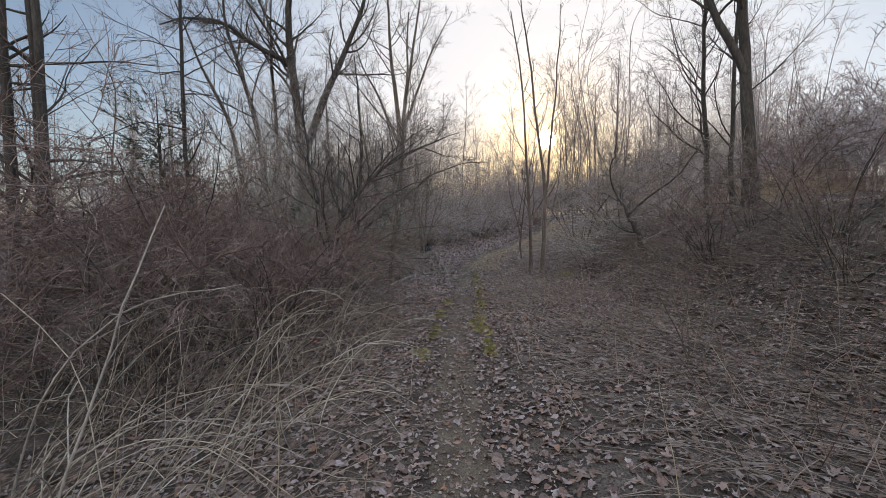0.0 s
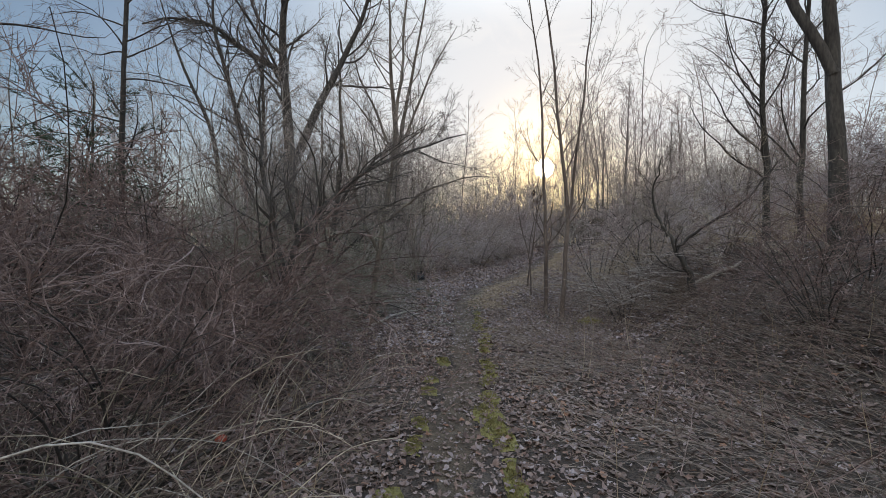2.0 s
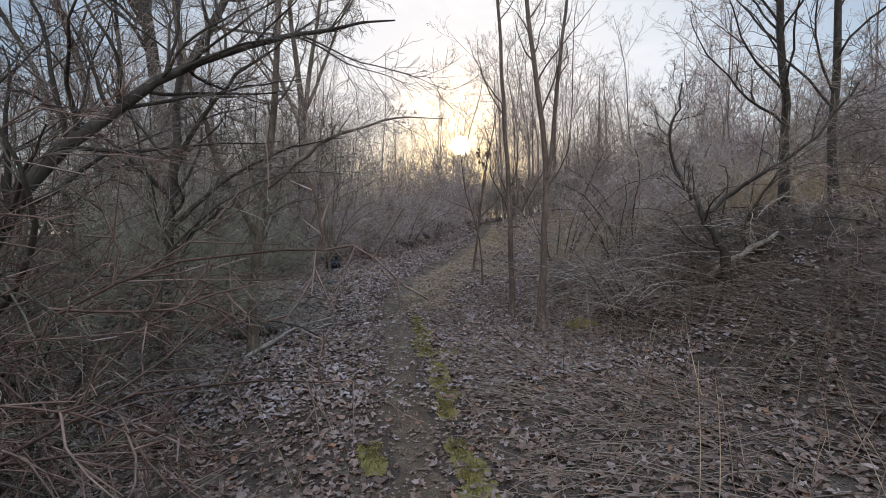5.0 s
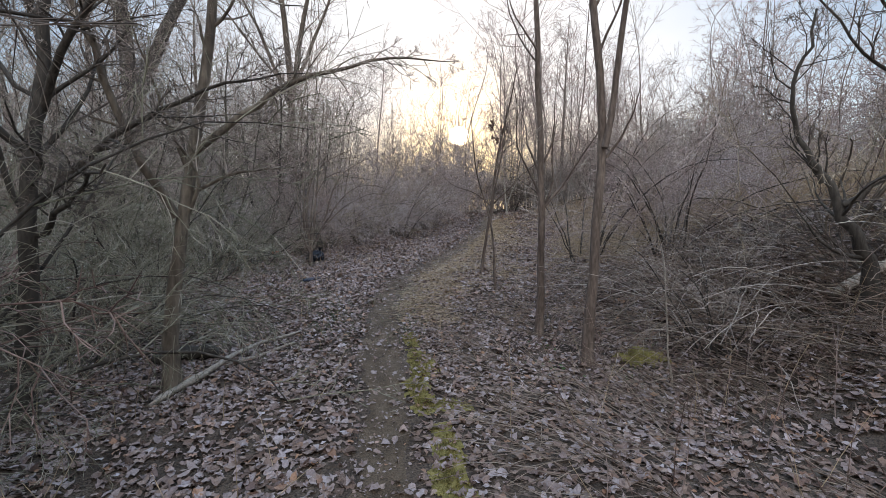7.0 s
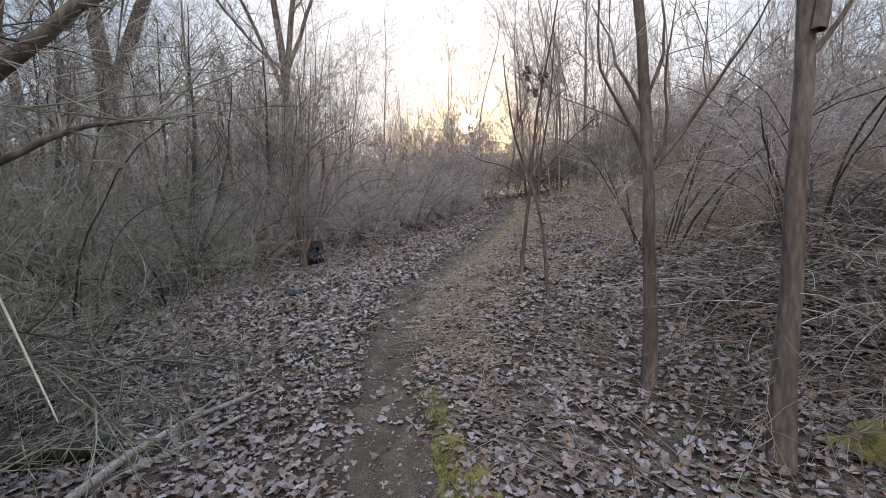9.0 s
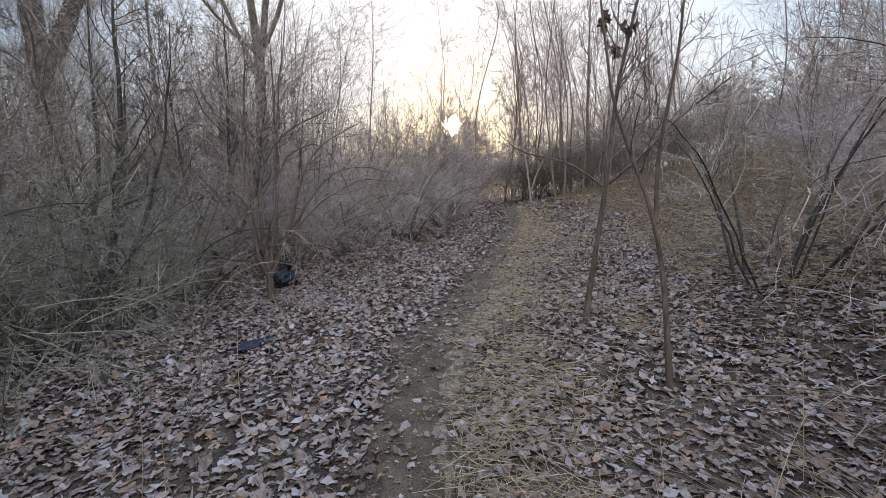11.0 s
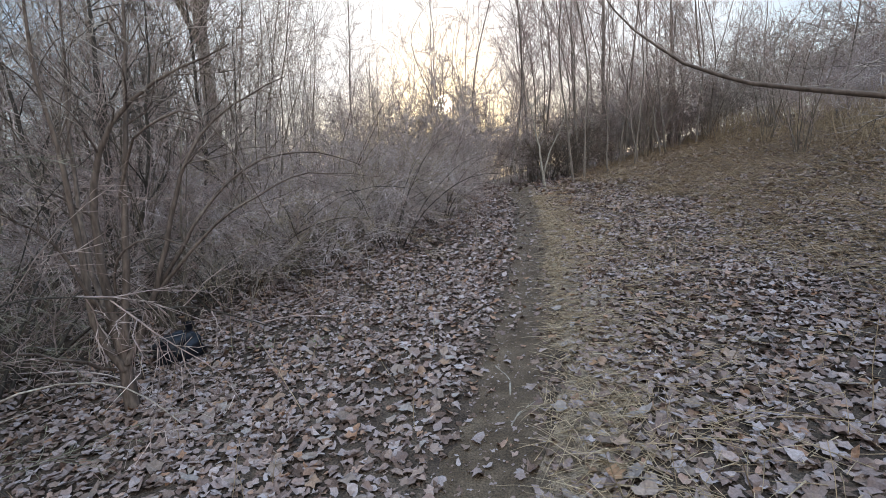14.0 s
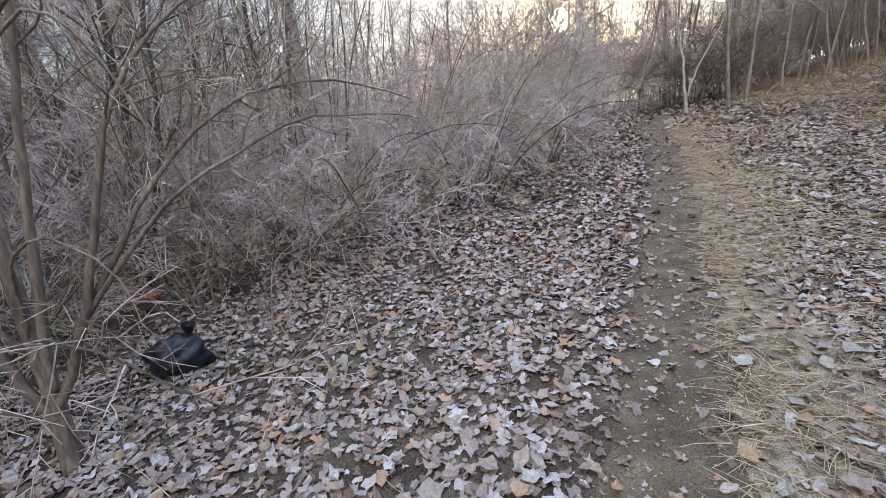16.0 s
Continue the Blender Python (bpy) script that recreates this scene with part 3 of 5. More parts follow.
tree("spreading_tree", "dark spreading tree with level twiggy boughs", [
    ([foot(-2.5, 12.1), (-2.40, 12.10, 1.2), (-2.20, 12.10, 2.4), (-2.20, 12.20, 4.0), (-2.30, 12.30, 6.5)], 0.08, 0.015),
    ([(-2.30, 12.10, 1.9), (-1.50, 11.90, 2.5), (-0.80, 11.80, 2.8), (-0.10, 11.80, 3.0)], 0.035, 0.005),
    ([(-2.25, 12.10, 2.6), (-1.50, 11.60, 3.4), (-0.70, 11.30, 4.0), (-0.20, 11.10, 4.3)], 0.035, 0.005),
    ([(-2.35, 12.10, 1.6), (-1.80, 11.50, 2.0), (-1.30, 11.10, 2.1)], 0.03, 0.006),
    ([(-2.25, 12.10, 2.2), (-2.90, 11.60, 3.0), (-3.50, 11.10, 3.5)], 0.035, 0.006)],
    BARK_DARK, TWIG_DARK, 29, limbs=15, limb_ratio=0.34, twigs=9, fine=6, u0=0.2, up=0.02)
# arching tree on the west side of the path
tree("arching_tree", "dark tree arching low over the thicket", [
    ([foot(-2.35, 8.8), (-2.17, 8.9, 1.3), (-2.05, 8.97, 1.8), (-1.67, 9.19, 2.46), (-1.38, 9.35, 2.84), (-1.02, 9.55, 3.16), (-0.56, 9.8, 3.35), (-0.14, 10.05, 3.61), (0.49, 10.4, 3.9)], 0.075, 0.008),
    ([(-2.2, 8.9, 1.2), (-2.6, 9.2, 2.2), (-2.9, 9.6, 3.4), (-3.0, 10, 5)], 0.05, 0.012)],
    BARK_DARK, TWIG_DARK, 27, limbs=34, limb_ratio=0.3, twigs=10, fine=7, u0=0.2, up=0.04)
# pale young birches ahead
tree("birch", "small pale-barked birch leaning at the path's bend", [
    ([foot(9.02, 32), (8.9, 32.05, 3.4), (8.75, 32.1, 4.6), (8.6, 32.2, 6.0)], 0.045, 0.012),
    ([(8.98, 32, 2.7), (9.36, 31.85, 3.8), (9.7, 31.7, 4.5), (10, 31.5, 5.6)], 0.032, 0.01)],
    BARK_PALE, TWIG_GREY, 28, limbs=4, twigs=4, fine=3, u0=0.4, extra=3)
for i, (x, y, lean, r, h) in enumerate([(12.6, 35.9, 0.1, 0.09, 13), (14.4, 36.2, 0.3, 0.14, 16), (10.9, 37.5, -0.2, 0.08, 14), (17.2, 35, 0.2, 0.09, 13), (19.5, 37, -0.3, 0.09, 14)]):
    tree("slender_tree", "tall pale-grey bare tree at the wood's edge", [
        ([foot(x, y), (x + lean * 0.4, y, h * 0.35), (x + lean, y, h * 0.7), (x + lean * 1.6, y, h)], r, 0.02)],
        BARK_MID, TWIG_GREY, 30 + i, limbs=20, limb_ratio=0.24, twigs=6, fine=3, u0=0.35, up=0.1, group="trees at the wood's edge", extra=3.0)
tree("slender_tree", "straight bare tree standing over the thicket", [
    ([foot(-11, 44), (-11, 44, 8), (-11.2, 44, 14), (-11, 44, 19)], 0.22, 0.03)], BARK, TWIG_GREY, 40, limbs=16, limb_ratio=0.25, twigs=6, fine=4, u0=0.3, extra=3.5)


# ---- shrubs ----
def shrub(name, label, seed, height, stems, twig_material, material, spread=0.9, branch=5, twigs=5, fine=4, droop=0.25, least=0.0036, group="", category="shrub", far=False, up=0.02):
    """A many-stemmed bare shrub, standing at the origin."""
    rng = rng_of(seed)
    top = tagged(new(name), label, category, group)
    a = rng.uniform(0, 2 * np.pi, stems)
    start = np.stack([np.cos(a), np.sin(a), np.zeros(stems)], 1) * rng.uniform(0.03, 0.28, stems)[:, None] - [0, 0, 0.12]
    lean = rng.uniform(0.15, 1.0, stems)[:, None] * spread
    way = np.stack([np.cos(a), np.sin(a), np.zeros(stems)], 1) * lean + [0, 0, 1]
    line = grow(rng, start, way, height * rng.uniform(0.75, 1.25, stems), 12 if not far else 8, 0.09, up, droop)
    radius = taper(stems, line.shape[1], rng.uniform(0.007, 0.018, stems) * min(height, 4) / 2.6, 0.002)
    if not far:
        for j in range(stems):
            part("stem", tube_mesh("stem", [(line[j:j + 1], radius[j:j + 1], 6)]), material, top)
    b1, r1 = spawn(rng, line, radius, branch, 6, 0.18, 1.0, 48, 0.45, 0.17, 0.03, droop * 0.5, 0.5, least * 1.5)
    b2, r2 = spawn(rng, b1, r1, twigs, 3 if far else 4, 0.15, 1.0, 45, 0.55, 0.25, 0.03, droop * 0.4, 0.6, least)
    b3, r3 = spawn(rng, b2, r2, fine, 2, 0.2, 1.0, 42, 0.55, 0.2, 0.02, 0.1, 0.6, least * 0.8)
    part("crown", tube_mesh("crown", ([(line, radius, 4)] if far else []) + [(b1, r1, 3), (b2, r2, 3), (b3, r3, 3)]), twig_material, top, kind="stuff")
    return top


def put(kinds, spots, seed, low=0.85, high=1.15):
    """Stands copies of the shrubs on the ground. spots: x, y, size. The first spots take the originals."""
    rng = rng_of(seed)
    used = set()
    for i, (x, y, s) in enumerate(spots):
        k = i % len(kinds) if i < len(kinds) else int(rng.integers(len(kinds)))
        ob = kinds[k]
        s = s * rng.uniform(low, high)
        m = pose(x, y, float(ground_z(x, y)), rng.normal() * 4, rng.normal() * 4, rng.uniform(0, 360))
        if k not in used:
            used.add(k)
            ob.matrix_basis = m
        else:
            ob = copy_thing(ob, m)
        ob.scale = (s, s, s)


MAUVE = "bare mauve-brown thicket shrub with many fine twigs"
near_kinds = [
    shrub("thicket_shrub", MAUVE, 101, 2.3, 13, TWIG_MAUVE, BARK_DARK, 0.9, 7, 7, 4, least=0.0027, group="thicket shrubs"),
    shrub("thicket_shrub", MAUVE, 102, 2.5, 12, TWIG_GREY, BARK_DARK, 1.0, 7, 7, 4, least=0.0027, group="thicket shrubs"),
    shrub("thicket_shrub", MAUVE, 103, 2.2, 14, TWIG_MAUVE, BARK, 1.0, 7, 6, 4, droop=0.4, least=0.0027, group="thicket shrubs"),
    shrub("thicket_shrub", "bare arching shrub with olive-tan twigs", 104, 2.4, 13, TWIG_OLIVE, BARK, 1.0, 7, 6, 4, droop=0.45, least=0.0027, group="thicket shrubs"),
]
# two of the three carry the haze of distance in their twig colour
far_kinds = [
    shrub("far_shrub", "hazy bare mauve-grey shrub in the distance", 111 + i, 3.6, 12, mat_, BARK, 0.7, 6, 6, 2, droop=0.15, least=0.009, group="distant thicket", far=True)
    for i, mat_ in enumerate([TWIG_HAZED, TWIG_MAUVE, TWIG_HAZED])]

# shrubs close to the path on its west side, then those across it
near_spots = [(-2.35, 8.6, 0.95), (-2.35, 5.7, 0.8), (-2.9, 4.2, 0.9), (-3.8, 3.0, 1.05), (-2.75, 7.8, 1.12), (-3.0, 10.9, 0.9), (-3.6, 6.2, 1.35), (-3.6, 8.6, 1.45), (-3.3, 9.4, 1.05), (-4.6, 4.8, 1.35), (-4.9, 7.4, 1.5), (-4.4, 9.8, 1.5),
              (-3.0, 10.4, 1.08), (-3.2, 11.4, 1.42), (-3.1, 13.8, 1.22), (-2.9, 15.8, 1.15), (-2.8, 18.0, 1.1), (-3.7, 16.6, 1.45),
              (-2.9, 19.2, 1.22), (-2.6, 20.9, 1.35), (-0.9, 23.2, 0.9), (-1.9, 23.2, 1.35), (0.6, 24.6, 1.28), (-0.8, 25.2, 1.49), (2.2, 26.0, 1.28),
              (3.8, 28.0, 1.22), (1.2, 27.6, 1.49), (4.7, 5.0, 0.7), (5.6, 6.4, 0.8), (5.0, 8.0, 0.72), (6.2, 8.6, 1.1), (6.4, 12.4, 1.28), (5.4, 14.3, 1.08), (6.0, 14.8, 1.35), (3.9, 11.6, 0.74), (5.4, 16.6, 1.28)]
rng = rng_of(71)
while len(near_spots) < 42:
    x, y = rng.uniform(-7.5, -3.6), rng.uniform(5, 24)
    near_spots.append((x, y, 1.35))
# both kinds have the haze of distance in their twig colour
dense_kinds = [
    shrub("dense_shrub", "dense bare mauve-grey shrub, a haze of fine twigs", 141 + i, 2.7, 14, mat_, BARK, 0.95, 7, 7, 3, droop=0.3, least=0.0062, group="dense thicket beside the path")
    for i, mat_ in enumerate([TWIG_HAZED, TWIG_HAZED])]
dense_spots = [(-0.6, 24.0, 0.85), (0.7, 25.4, 0.9), (1.9, 27.0, 0.9), (3.0, 28.6, 0.9), (4.2, 30.2, 0.9), (5.2, 31.8, 0.95), (-1.6, 25.8, 1.1), (0.2, 27.6, 1.15), (1.6, 29.4, 1.15), (3.0, 31.2, 1.15),
               (4.4, 33.4, 1.2), (6.3, 34.0, 1.1), (-3.4, 22.6, 1.1), (-3.2, 27.4, 1.25), (-0.8, 30.4, 1.3), (1.4, 32.8, 1.3), (5.8, 36.6, 1.35), (8.4, 38.0, 1.3), (-5.8, 21.0, 1.2), (-5.6, 25.8, 1.3), (-7.6, 30.0, 1.4)]
put(dense_kinds, dense_spots, 63)
west_kinds = [
    shrub("thicket_shrub", "russet-brown bare thicket shrub with arching stems", 105, 2.5, 16, TWIG_RUSSET, BARK_DARK, 0.85, 8, 7, 5, droop=0.32, least=0.0034, group="thicket shrubs"),
    shrub("thicket_shrub", "russet-brown bare thicket shrub with arching stems", 106, 2.5, 16, TWIG_RUSSET, BARK_DARK, 0.85, 8, 7, 4, least=0.0034, group="thicket shrubs"),
    shrub("thicket_shrub", "dark brown bare thicket shrub with arching stems", 107, 2.3, 13, TWIG_BROWN, BARK_DARK, 1.0, 7, 6, 4, droop=0.45, least=0.003, group="thicket shrubs")]
put(west_kinds, [q for q in near_spots if q[1] < 10], 51)
moss_kinds = [
    shrub("mossy_shrub", "bare shrub with dull moss-green twigs", 151, 2.5, 13, TWIG_MOSS, BARK_DARK, 0.95, 8, 7, 4, droop=0.35, least=0.0028, group="mossy shrubs in the thicket"),
    shrub("mossy_shrub", "bare shrub with dull moss-green twigs", 152, 2.4, 13, TWIG_MOSS, BARK, 1.0, 8, 7, 4, droop=0.4, least=0.0028, group="mossy shrubs in the thicket")]
mossy = [q for q in near_spots if 10 <= q[1] < 20 and q[0] < -2.7]
put(moss_kinds, mossy, 52)
put(near_kinds, [q for q in near_spots if q[1] >= 10 and q not in mossy], 5)
rng = rng_of(77)
far_spots = []
while len(far_spots) < 60:
    x, y = rng.uniform(-30, 30), rng.uniform(13, 52)
    d = x - float(trail_x(y))
    if x < 0 and (d > -8 and y < 27) or x >= 0 and d < 0 and y < 27 or abs(d) < 1.8 and y < 36 or (0 < d < 8.5 and y < 33) or x < -22 and y < 20:
        continue
    far_spots.append((x, y, rng.uniform(0.8, 1.3)))
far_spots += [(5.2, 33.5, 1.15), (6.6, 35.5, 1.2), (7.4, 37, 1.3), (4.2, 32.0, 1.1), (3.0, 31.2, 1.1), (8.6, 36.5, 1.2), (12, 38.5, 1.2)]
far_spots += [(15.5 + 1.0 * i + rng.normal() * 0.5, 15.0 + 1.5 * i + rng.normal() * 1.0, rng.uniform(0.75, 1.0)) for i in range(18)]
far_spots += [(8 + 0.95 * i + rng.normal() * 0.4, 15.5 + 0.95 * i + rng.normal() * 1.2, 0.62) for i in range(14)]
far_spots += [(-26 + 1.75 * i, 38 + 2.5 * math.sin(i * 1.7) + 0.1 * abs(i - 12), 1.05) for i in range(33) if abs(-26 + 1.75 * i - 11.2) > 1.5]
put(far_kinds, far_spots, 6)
dark_kinds = [shrub("dark_thicket", "dense dark brown thicket behind the pale birch", 131, 2.8, 14, TWIG_BROWN, BARK_DARK, 0.8, 8, 6, 3, least=0.008, category="shrub")]
put(dark_kinds, [(10.0, 33.8, 0.95), (11.4, 34.4, 1.0)], 62)
edge_kinds = [shrub("edge_shrub", "bare grey-brown shrub at the wood's edge", 132 + i, 2.8, 14, mat_, BARK, 0.8, 8, 6, 3, least=0.008, group="shrubs at the wood's edge", far=True) for i, mat_ in enumerate([TWIG_MAUVE, TWIG_GREY])]
put(edge_kinds, [(12.6, 35.2, 1.1), (13.9, 35.0, 1.15), (15.3, 34.4, 1.2), (16.8, 34.2, 1.3), (18.4, 33.2, 1.25), (20.0, 32.0, 1.25), (21.6, 30.6, 1.2), (23.0, 28.8, 1.2), (13.2, 37.2, 1.5), (16.4, 36.6, 1.5), (19.4, 35.4, 1.5), (22.2, 33.6, 1.5), (24.6, 31.2, 1.5)], 64)
tall_kinds = [
    shrub("tall_shrub", "tall slim-stemmed bare shrub, dense with upright twigs", 121 + i, h, 9, mat_, BARK, 0.32, 10, 5, 2, droop=0.06, least=0.005, group="tall shrubs in the thicket", up=0.03)
    for i, (h, mat_) in enumerate([(6.5, TWIG_GREY), (6.0, TWIG_MAUVE), (7.0, TWIG_GREY)])]
tall_spots = [(-4.4, 24.8, 1.1), (-6.2, 22.4, 1.1), (-8.6, 27.8, 1.2), (-7.0, 31.0, 1.2), (-3.0, 30.6, 1.15), (-9.8, 23.6, 1.1), (-10.6, 30.0, 1.3), (-5.0, 33.6, 1.3), (-6.4, 16.2, 0.9), (-7.8, 19.4, 1.0), (-1.3, 22.6, 0.75), (-2.6, 24.4, 0.9), (-0.6, 26.2, 0.85), (-3.8, 26.4, 1.0), (-2.0, 28.2, 1.0), (0.8, 29.4, 0.9), (-5.2, 23.6, 0.95), (-5.6, 28.2, 1.05),
              (-7.6, 25.6, 1.0), (2.2, 31.4, 0.85), (-0.4, 31.6, 1.0), (-8.4, 21.6, 0.9), (-4.4, 20.6, 0.7), (-3.6, 17.6, 0.6), (-6.6, 18.6, 0.8), (4.4, 34.6, 0.8), (13.4, 25.5, 0.7), (15.5, 28.4, 0.8), (10.6, 18.6, 0.7), (12.2, 21.4, 0.7), (14.5, 33, 0.75), (18, 33.5, 0.8), (21, 36, 0.9), (11.5, 40, 0.8), (16, 39, 0.85), (24, 38, 0.9)]
put(tall_kinds, tall_spots, 61)


def wood_edge():
    """The tangle of stems and twigs at the foot of the wood, too far off to tell its shrubs apart."""
    rng = rng_of(90)
    n = 2000
    a, r = np.radians(rng.uniform(-75, 75, n)), rng.uniform(48, 70, n)
    x, y = 1 + r * np.sin(a), 4 + r * np.cos(a)
    start = np.stack([x, y, ground_z(x, y) - 0.1], 1)
    line = grow(rng, start, rng.normal(0, 0.3, (n, 3)) + [0, 0, 1], rng.uniform(2.0, 5.5, n), 5, 0.14, 0.0, 0.12)
    radius = taper(n, 5, 0.04, 0.016)
    b1, r1 = spawn(rng, line, radius, 7, 3, 0.1, 1.0, 45, 0.5, 0.2, 0.03, 0.05, 0.7, 0.016)
    ob = new("wood_edge", tube_mesh("wood_edge", [(line, radius, 3), (b1, r1, 3)]))
    ob.data.materials.append(TWIG_MAUVE)
    tagged(ob, "distant grey-brown tangle of bare undergrowth", "undergrowth", kind="stuff")


wood_edge()

# a stout-stemmed shrub by the bag, with long arching boughs
tree("arching_shrub", "old grey shrub with stout stems and arching boughs", [
    ([foot(-0.86, 20.22), (-0.86, 20.25, 1.0), (-0.96, 20.3, 1.41), (-0.98, 20.4, 2.2), (-0.92, 20.45, 2.74), (-0.6, 20.5, 3.37), (-0.25, 20.55, 3.6), (0.31, 20.6, 3.86)], 0.052, 0.006),
    ([(-0.86, 20.27, 1.1), (-0.84, 20.3, 1.3), (-0.76, 20.4, 2.32), (-0.67, 20.6, 3.35), (-0.62, 20.7, 4.11), (-0.5, 20.8, 5.2)], 0.036, 0.005),
    ([(-0.86, 20.25, 0.95), (-0.78, 20.32, 1.15), (-0.63, 20.4, 1.49), (-0.43, 20.5, 2.19), (-0.3, 20.6, 2.71), (0.08, 20.8, 3.27), (0.75, 21.0, 3.65)], 0.034, 0.005),
    ([(-0.88, 20.24, 0.9), (-1.05, 20.2, 1.45), (-1.02, 20.2, 1.99), (-1.05, 20.1, 2.93), (-1.07, 20.1, 3.65), (-1.0, 20.0, 4.8)], 0.036, 0.005),
    ([(-0.94, 20.3, 1.31), (-0.75, 20.2, 2.0), (-0.4, 20.1, 2.1), (-0.01, 20.0, 1.93), (0.19, 19.95, 1.48)], 0.014, 0.003),
    ([(-0.7, 20.38, 1.4), (-0.16, 20.7, 2.36), (0.33, 21.0, 2.81), (1.07, 21.4, 2.87), (1.5, 21.6, 2.7)], 0.024, 0.004),
    ([(-0.66, 20.4, 1.46), (0.0, 20.6, 2.24), (0.58, 20.9, 2.6), (1.1, 21.1, 2.66), (1.52, 21.3, 2.55)], 0.02, 0.004),
    ([(-0.95, 20.28, 1.34), (-1.06, 20.0, 2.1), (-1.24, 19.8, 2.37), (-1.4, 19.5, 2.5)], 0.02, 0.004),
    ([(-0.9, 20.26, 1.05), (-1.15, 20.5, 1.6), (-1.35, 20.7, 2.6), (-1.3, 20.9, 3.8), (-1.1, 21.0, 5.0)], 0.03, 0.004),
    ([(-0.74, 20.35, 2.45), (-0.45, 20.1, 3.0), (0.1, 19.9, 3.1), (0.45, 19.9, 2.6), (0.6, 19.95, 2.1)], 0.013, 0.003),
    ([(-0.98, 20.3, 0.9), (-1.3, 19.9, 1.3), (-1.6, 19.3, 1.5), (-1.75, 18.9, 1.35)], 0.016, 0.003)],
    BARK_RED, TWIG_GREY, 50, limbs=9, limb_ratio=0.3, angle=48, twigs=6, fine=4, u0=0.45, up=0.02, knots=0.014, clean=(4, 9, 10))

# ---- the wood beyond: slim trees ----
def wood():
    rng = rng_of(200)
    kinds = []
    for i in range(6):
        h = 11 + 1.2 * i
        t = tree("wood_tree", "slim bare tree in the wood beyond", [
            ([(0, 0, 0), (rng.normal() * 0.2, 0, h * 0.35), (rng.normal() * 0.5, 0, h * 0.7), (rng.normal() * 0.8, 0, h)], 0.05 + 0.009 * i, 0.012)],
            BARK, TWIG_GREY, 210 + i, limbs=20, limb_ratio=0.24, angle=42, twigs=6, fine=3, u0=0.12, up=0.13, group="the wood beyond", extra=3.0, sides=6, far=True)
        kinds.append(t)
    spots = []
    while len(spots) < 130:
        a, r = radians(rng.uniform(-62, 62) - 8), rng.uniform(36, 78)
        x, y = 1 + r * math.sin(-a), 6 + r * math.cos(a)
        if y < 26 or abs(x - float(trail_x(y))) < 1.5 or x > 7 and y < 60 and rng.uniform() < 0.8:
            continue
        s = 0.68 if abs(math.degrees(math.atan2(x - 0.8, y - 9)) - 13) < 5 else 0.85 if abs(math.degrees(math.atan2(x, y)) - 9) < 9 else 1.1
        spots.append((x, y, s))
    put(kinds, spots, 8, 0.75, 1.2)
    slim = []
    for i in range(3):
        h = 7.5 + i
        slim.append(tree("young_tree", "very slim upright young tree with a few dry leaves", [
            ([(0, 0, 0), (rng.normal() * 0.25, 0.1, h * 0.4), (rng.normal() * 0.6, -0.1, h * 0.75), (rng.normal() * 0.9, 0.2, h)], 0.03, 0.006)],
            BARK_MID, TWIG_MAUVE, 230 + i, limbs=20, limb_ratio=0.26, angle=42, twigs=5, fine=3, u0=0.2, up=0.1, group="young trees behind the thicket", extra=2.2, sides=6, far=True))
    spots = []
    while len(spots) < 36:
        x, y = rng.uniform(5, 19), rng.uniform(20, 38)
        d = x - float(trail_x(y))
        if 2.6 < abs(d) and (y > 31 or d > 11 or d < -4):
            spots.append((x, y, 1.0))
    spots += [(6.6 + 0.62 * i + rng.normal() * 0.4, 35 + rng.uniform(0, 8), 1.3) for i in range(15)]
    spots += [(9.2 + 0.36 * i + rng.normal() * 0.25, 31.5 + rng.uniform(0, 4.5) + 0.1 * i, 1.45) for i in range(0, 16, 2)]
    put(slim, spots, 9, 0.8, 1.25)


wood()


# ---- dark trunks and evergreens west of the start ----
for i, (x, y, r) in enumerate([(-9.0, 9.2, 0.13), (-8.5, 9.3, 0.11), (-8.2, 9.0, 0.12), (-7.2, 12.4, 0.07)]):
    tree("slender_tree", "straight dark bare tree with drooping side branches", [
        ([foot(x, y), (x + 0.1, y, 4), (x + 0.05, y, 8), (x + 0.2, y, 13)], r, 0.03)],
        BARK_DARK, TWIG_DARK, 300 + i, limbs=22, limb_ratio=0.24, angle=70, twigs=7, fine=5, u0=0.12, up=0.0, group="dark trees west of the path", extra=1.8)

for i, (x, y, h) in enumerate([(-3.3, 20.4, 6.4), (-5.2, 23.6, 7.5), (-4.6, 18.2, 5.6), (-2.4, 23.2, 6.8), (-1.8, 25.8, 7.2), (-6.4, 20.6, 6.5), (-3.6, 27.4, 7.8)]):
    tree("twiggy_tree", "dark many-stemmed bare tree rising from the thicket", [
        ([foot(x, y), (x + 0.05, y, 1.6), (x + 0.3, y + 0.1, 3.2), (x + 0.35, y + 0.2, h)], 0.07, 0.008),
        ([foot(x, y, 0.15), (x - 0.35, y + 0.1, 1.6), (x - 0.7, y + 0.2, 3.0), (x - 1.0, y + 0.2, h - 0.8)], 0.05, 0.006),
        ([foot(x, y, 0.1), (x + 0.45, y - 0.2, 1.5), (x + 0.95, y - 0.3, 2.7), (x + 1.25, y - 0.3, h - 1.4)], 0.045, 0.005)],
        BARK_DARK, TWIG_DARK, 320 + i, limbs=17, limb_ratio=0.3, angle=52, twigs=8, fine=5, u0=0.2, up=0.05, group="twiggy trees in the thicket", extra=1.5, knots=0.015)


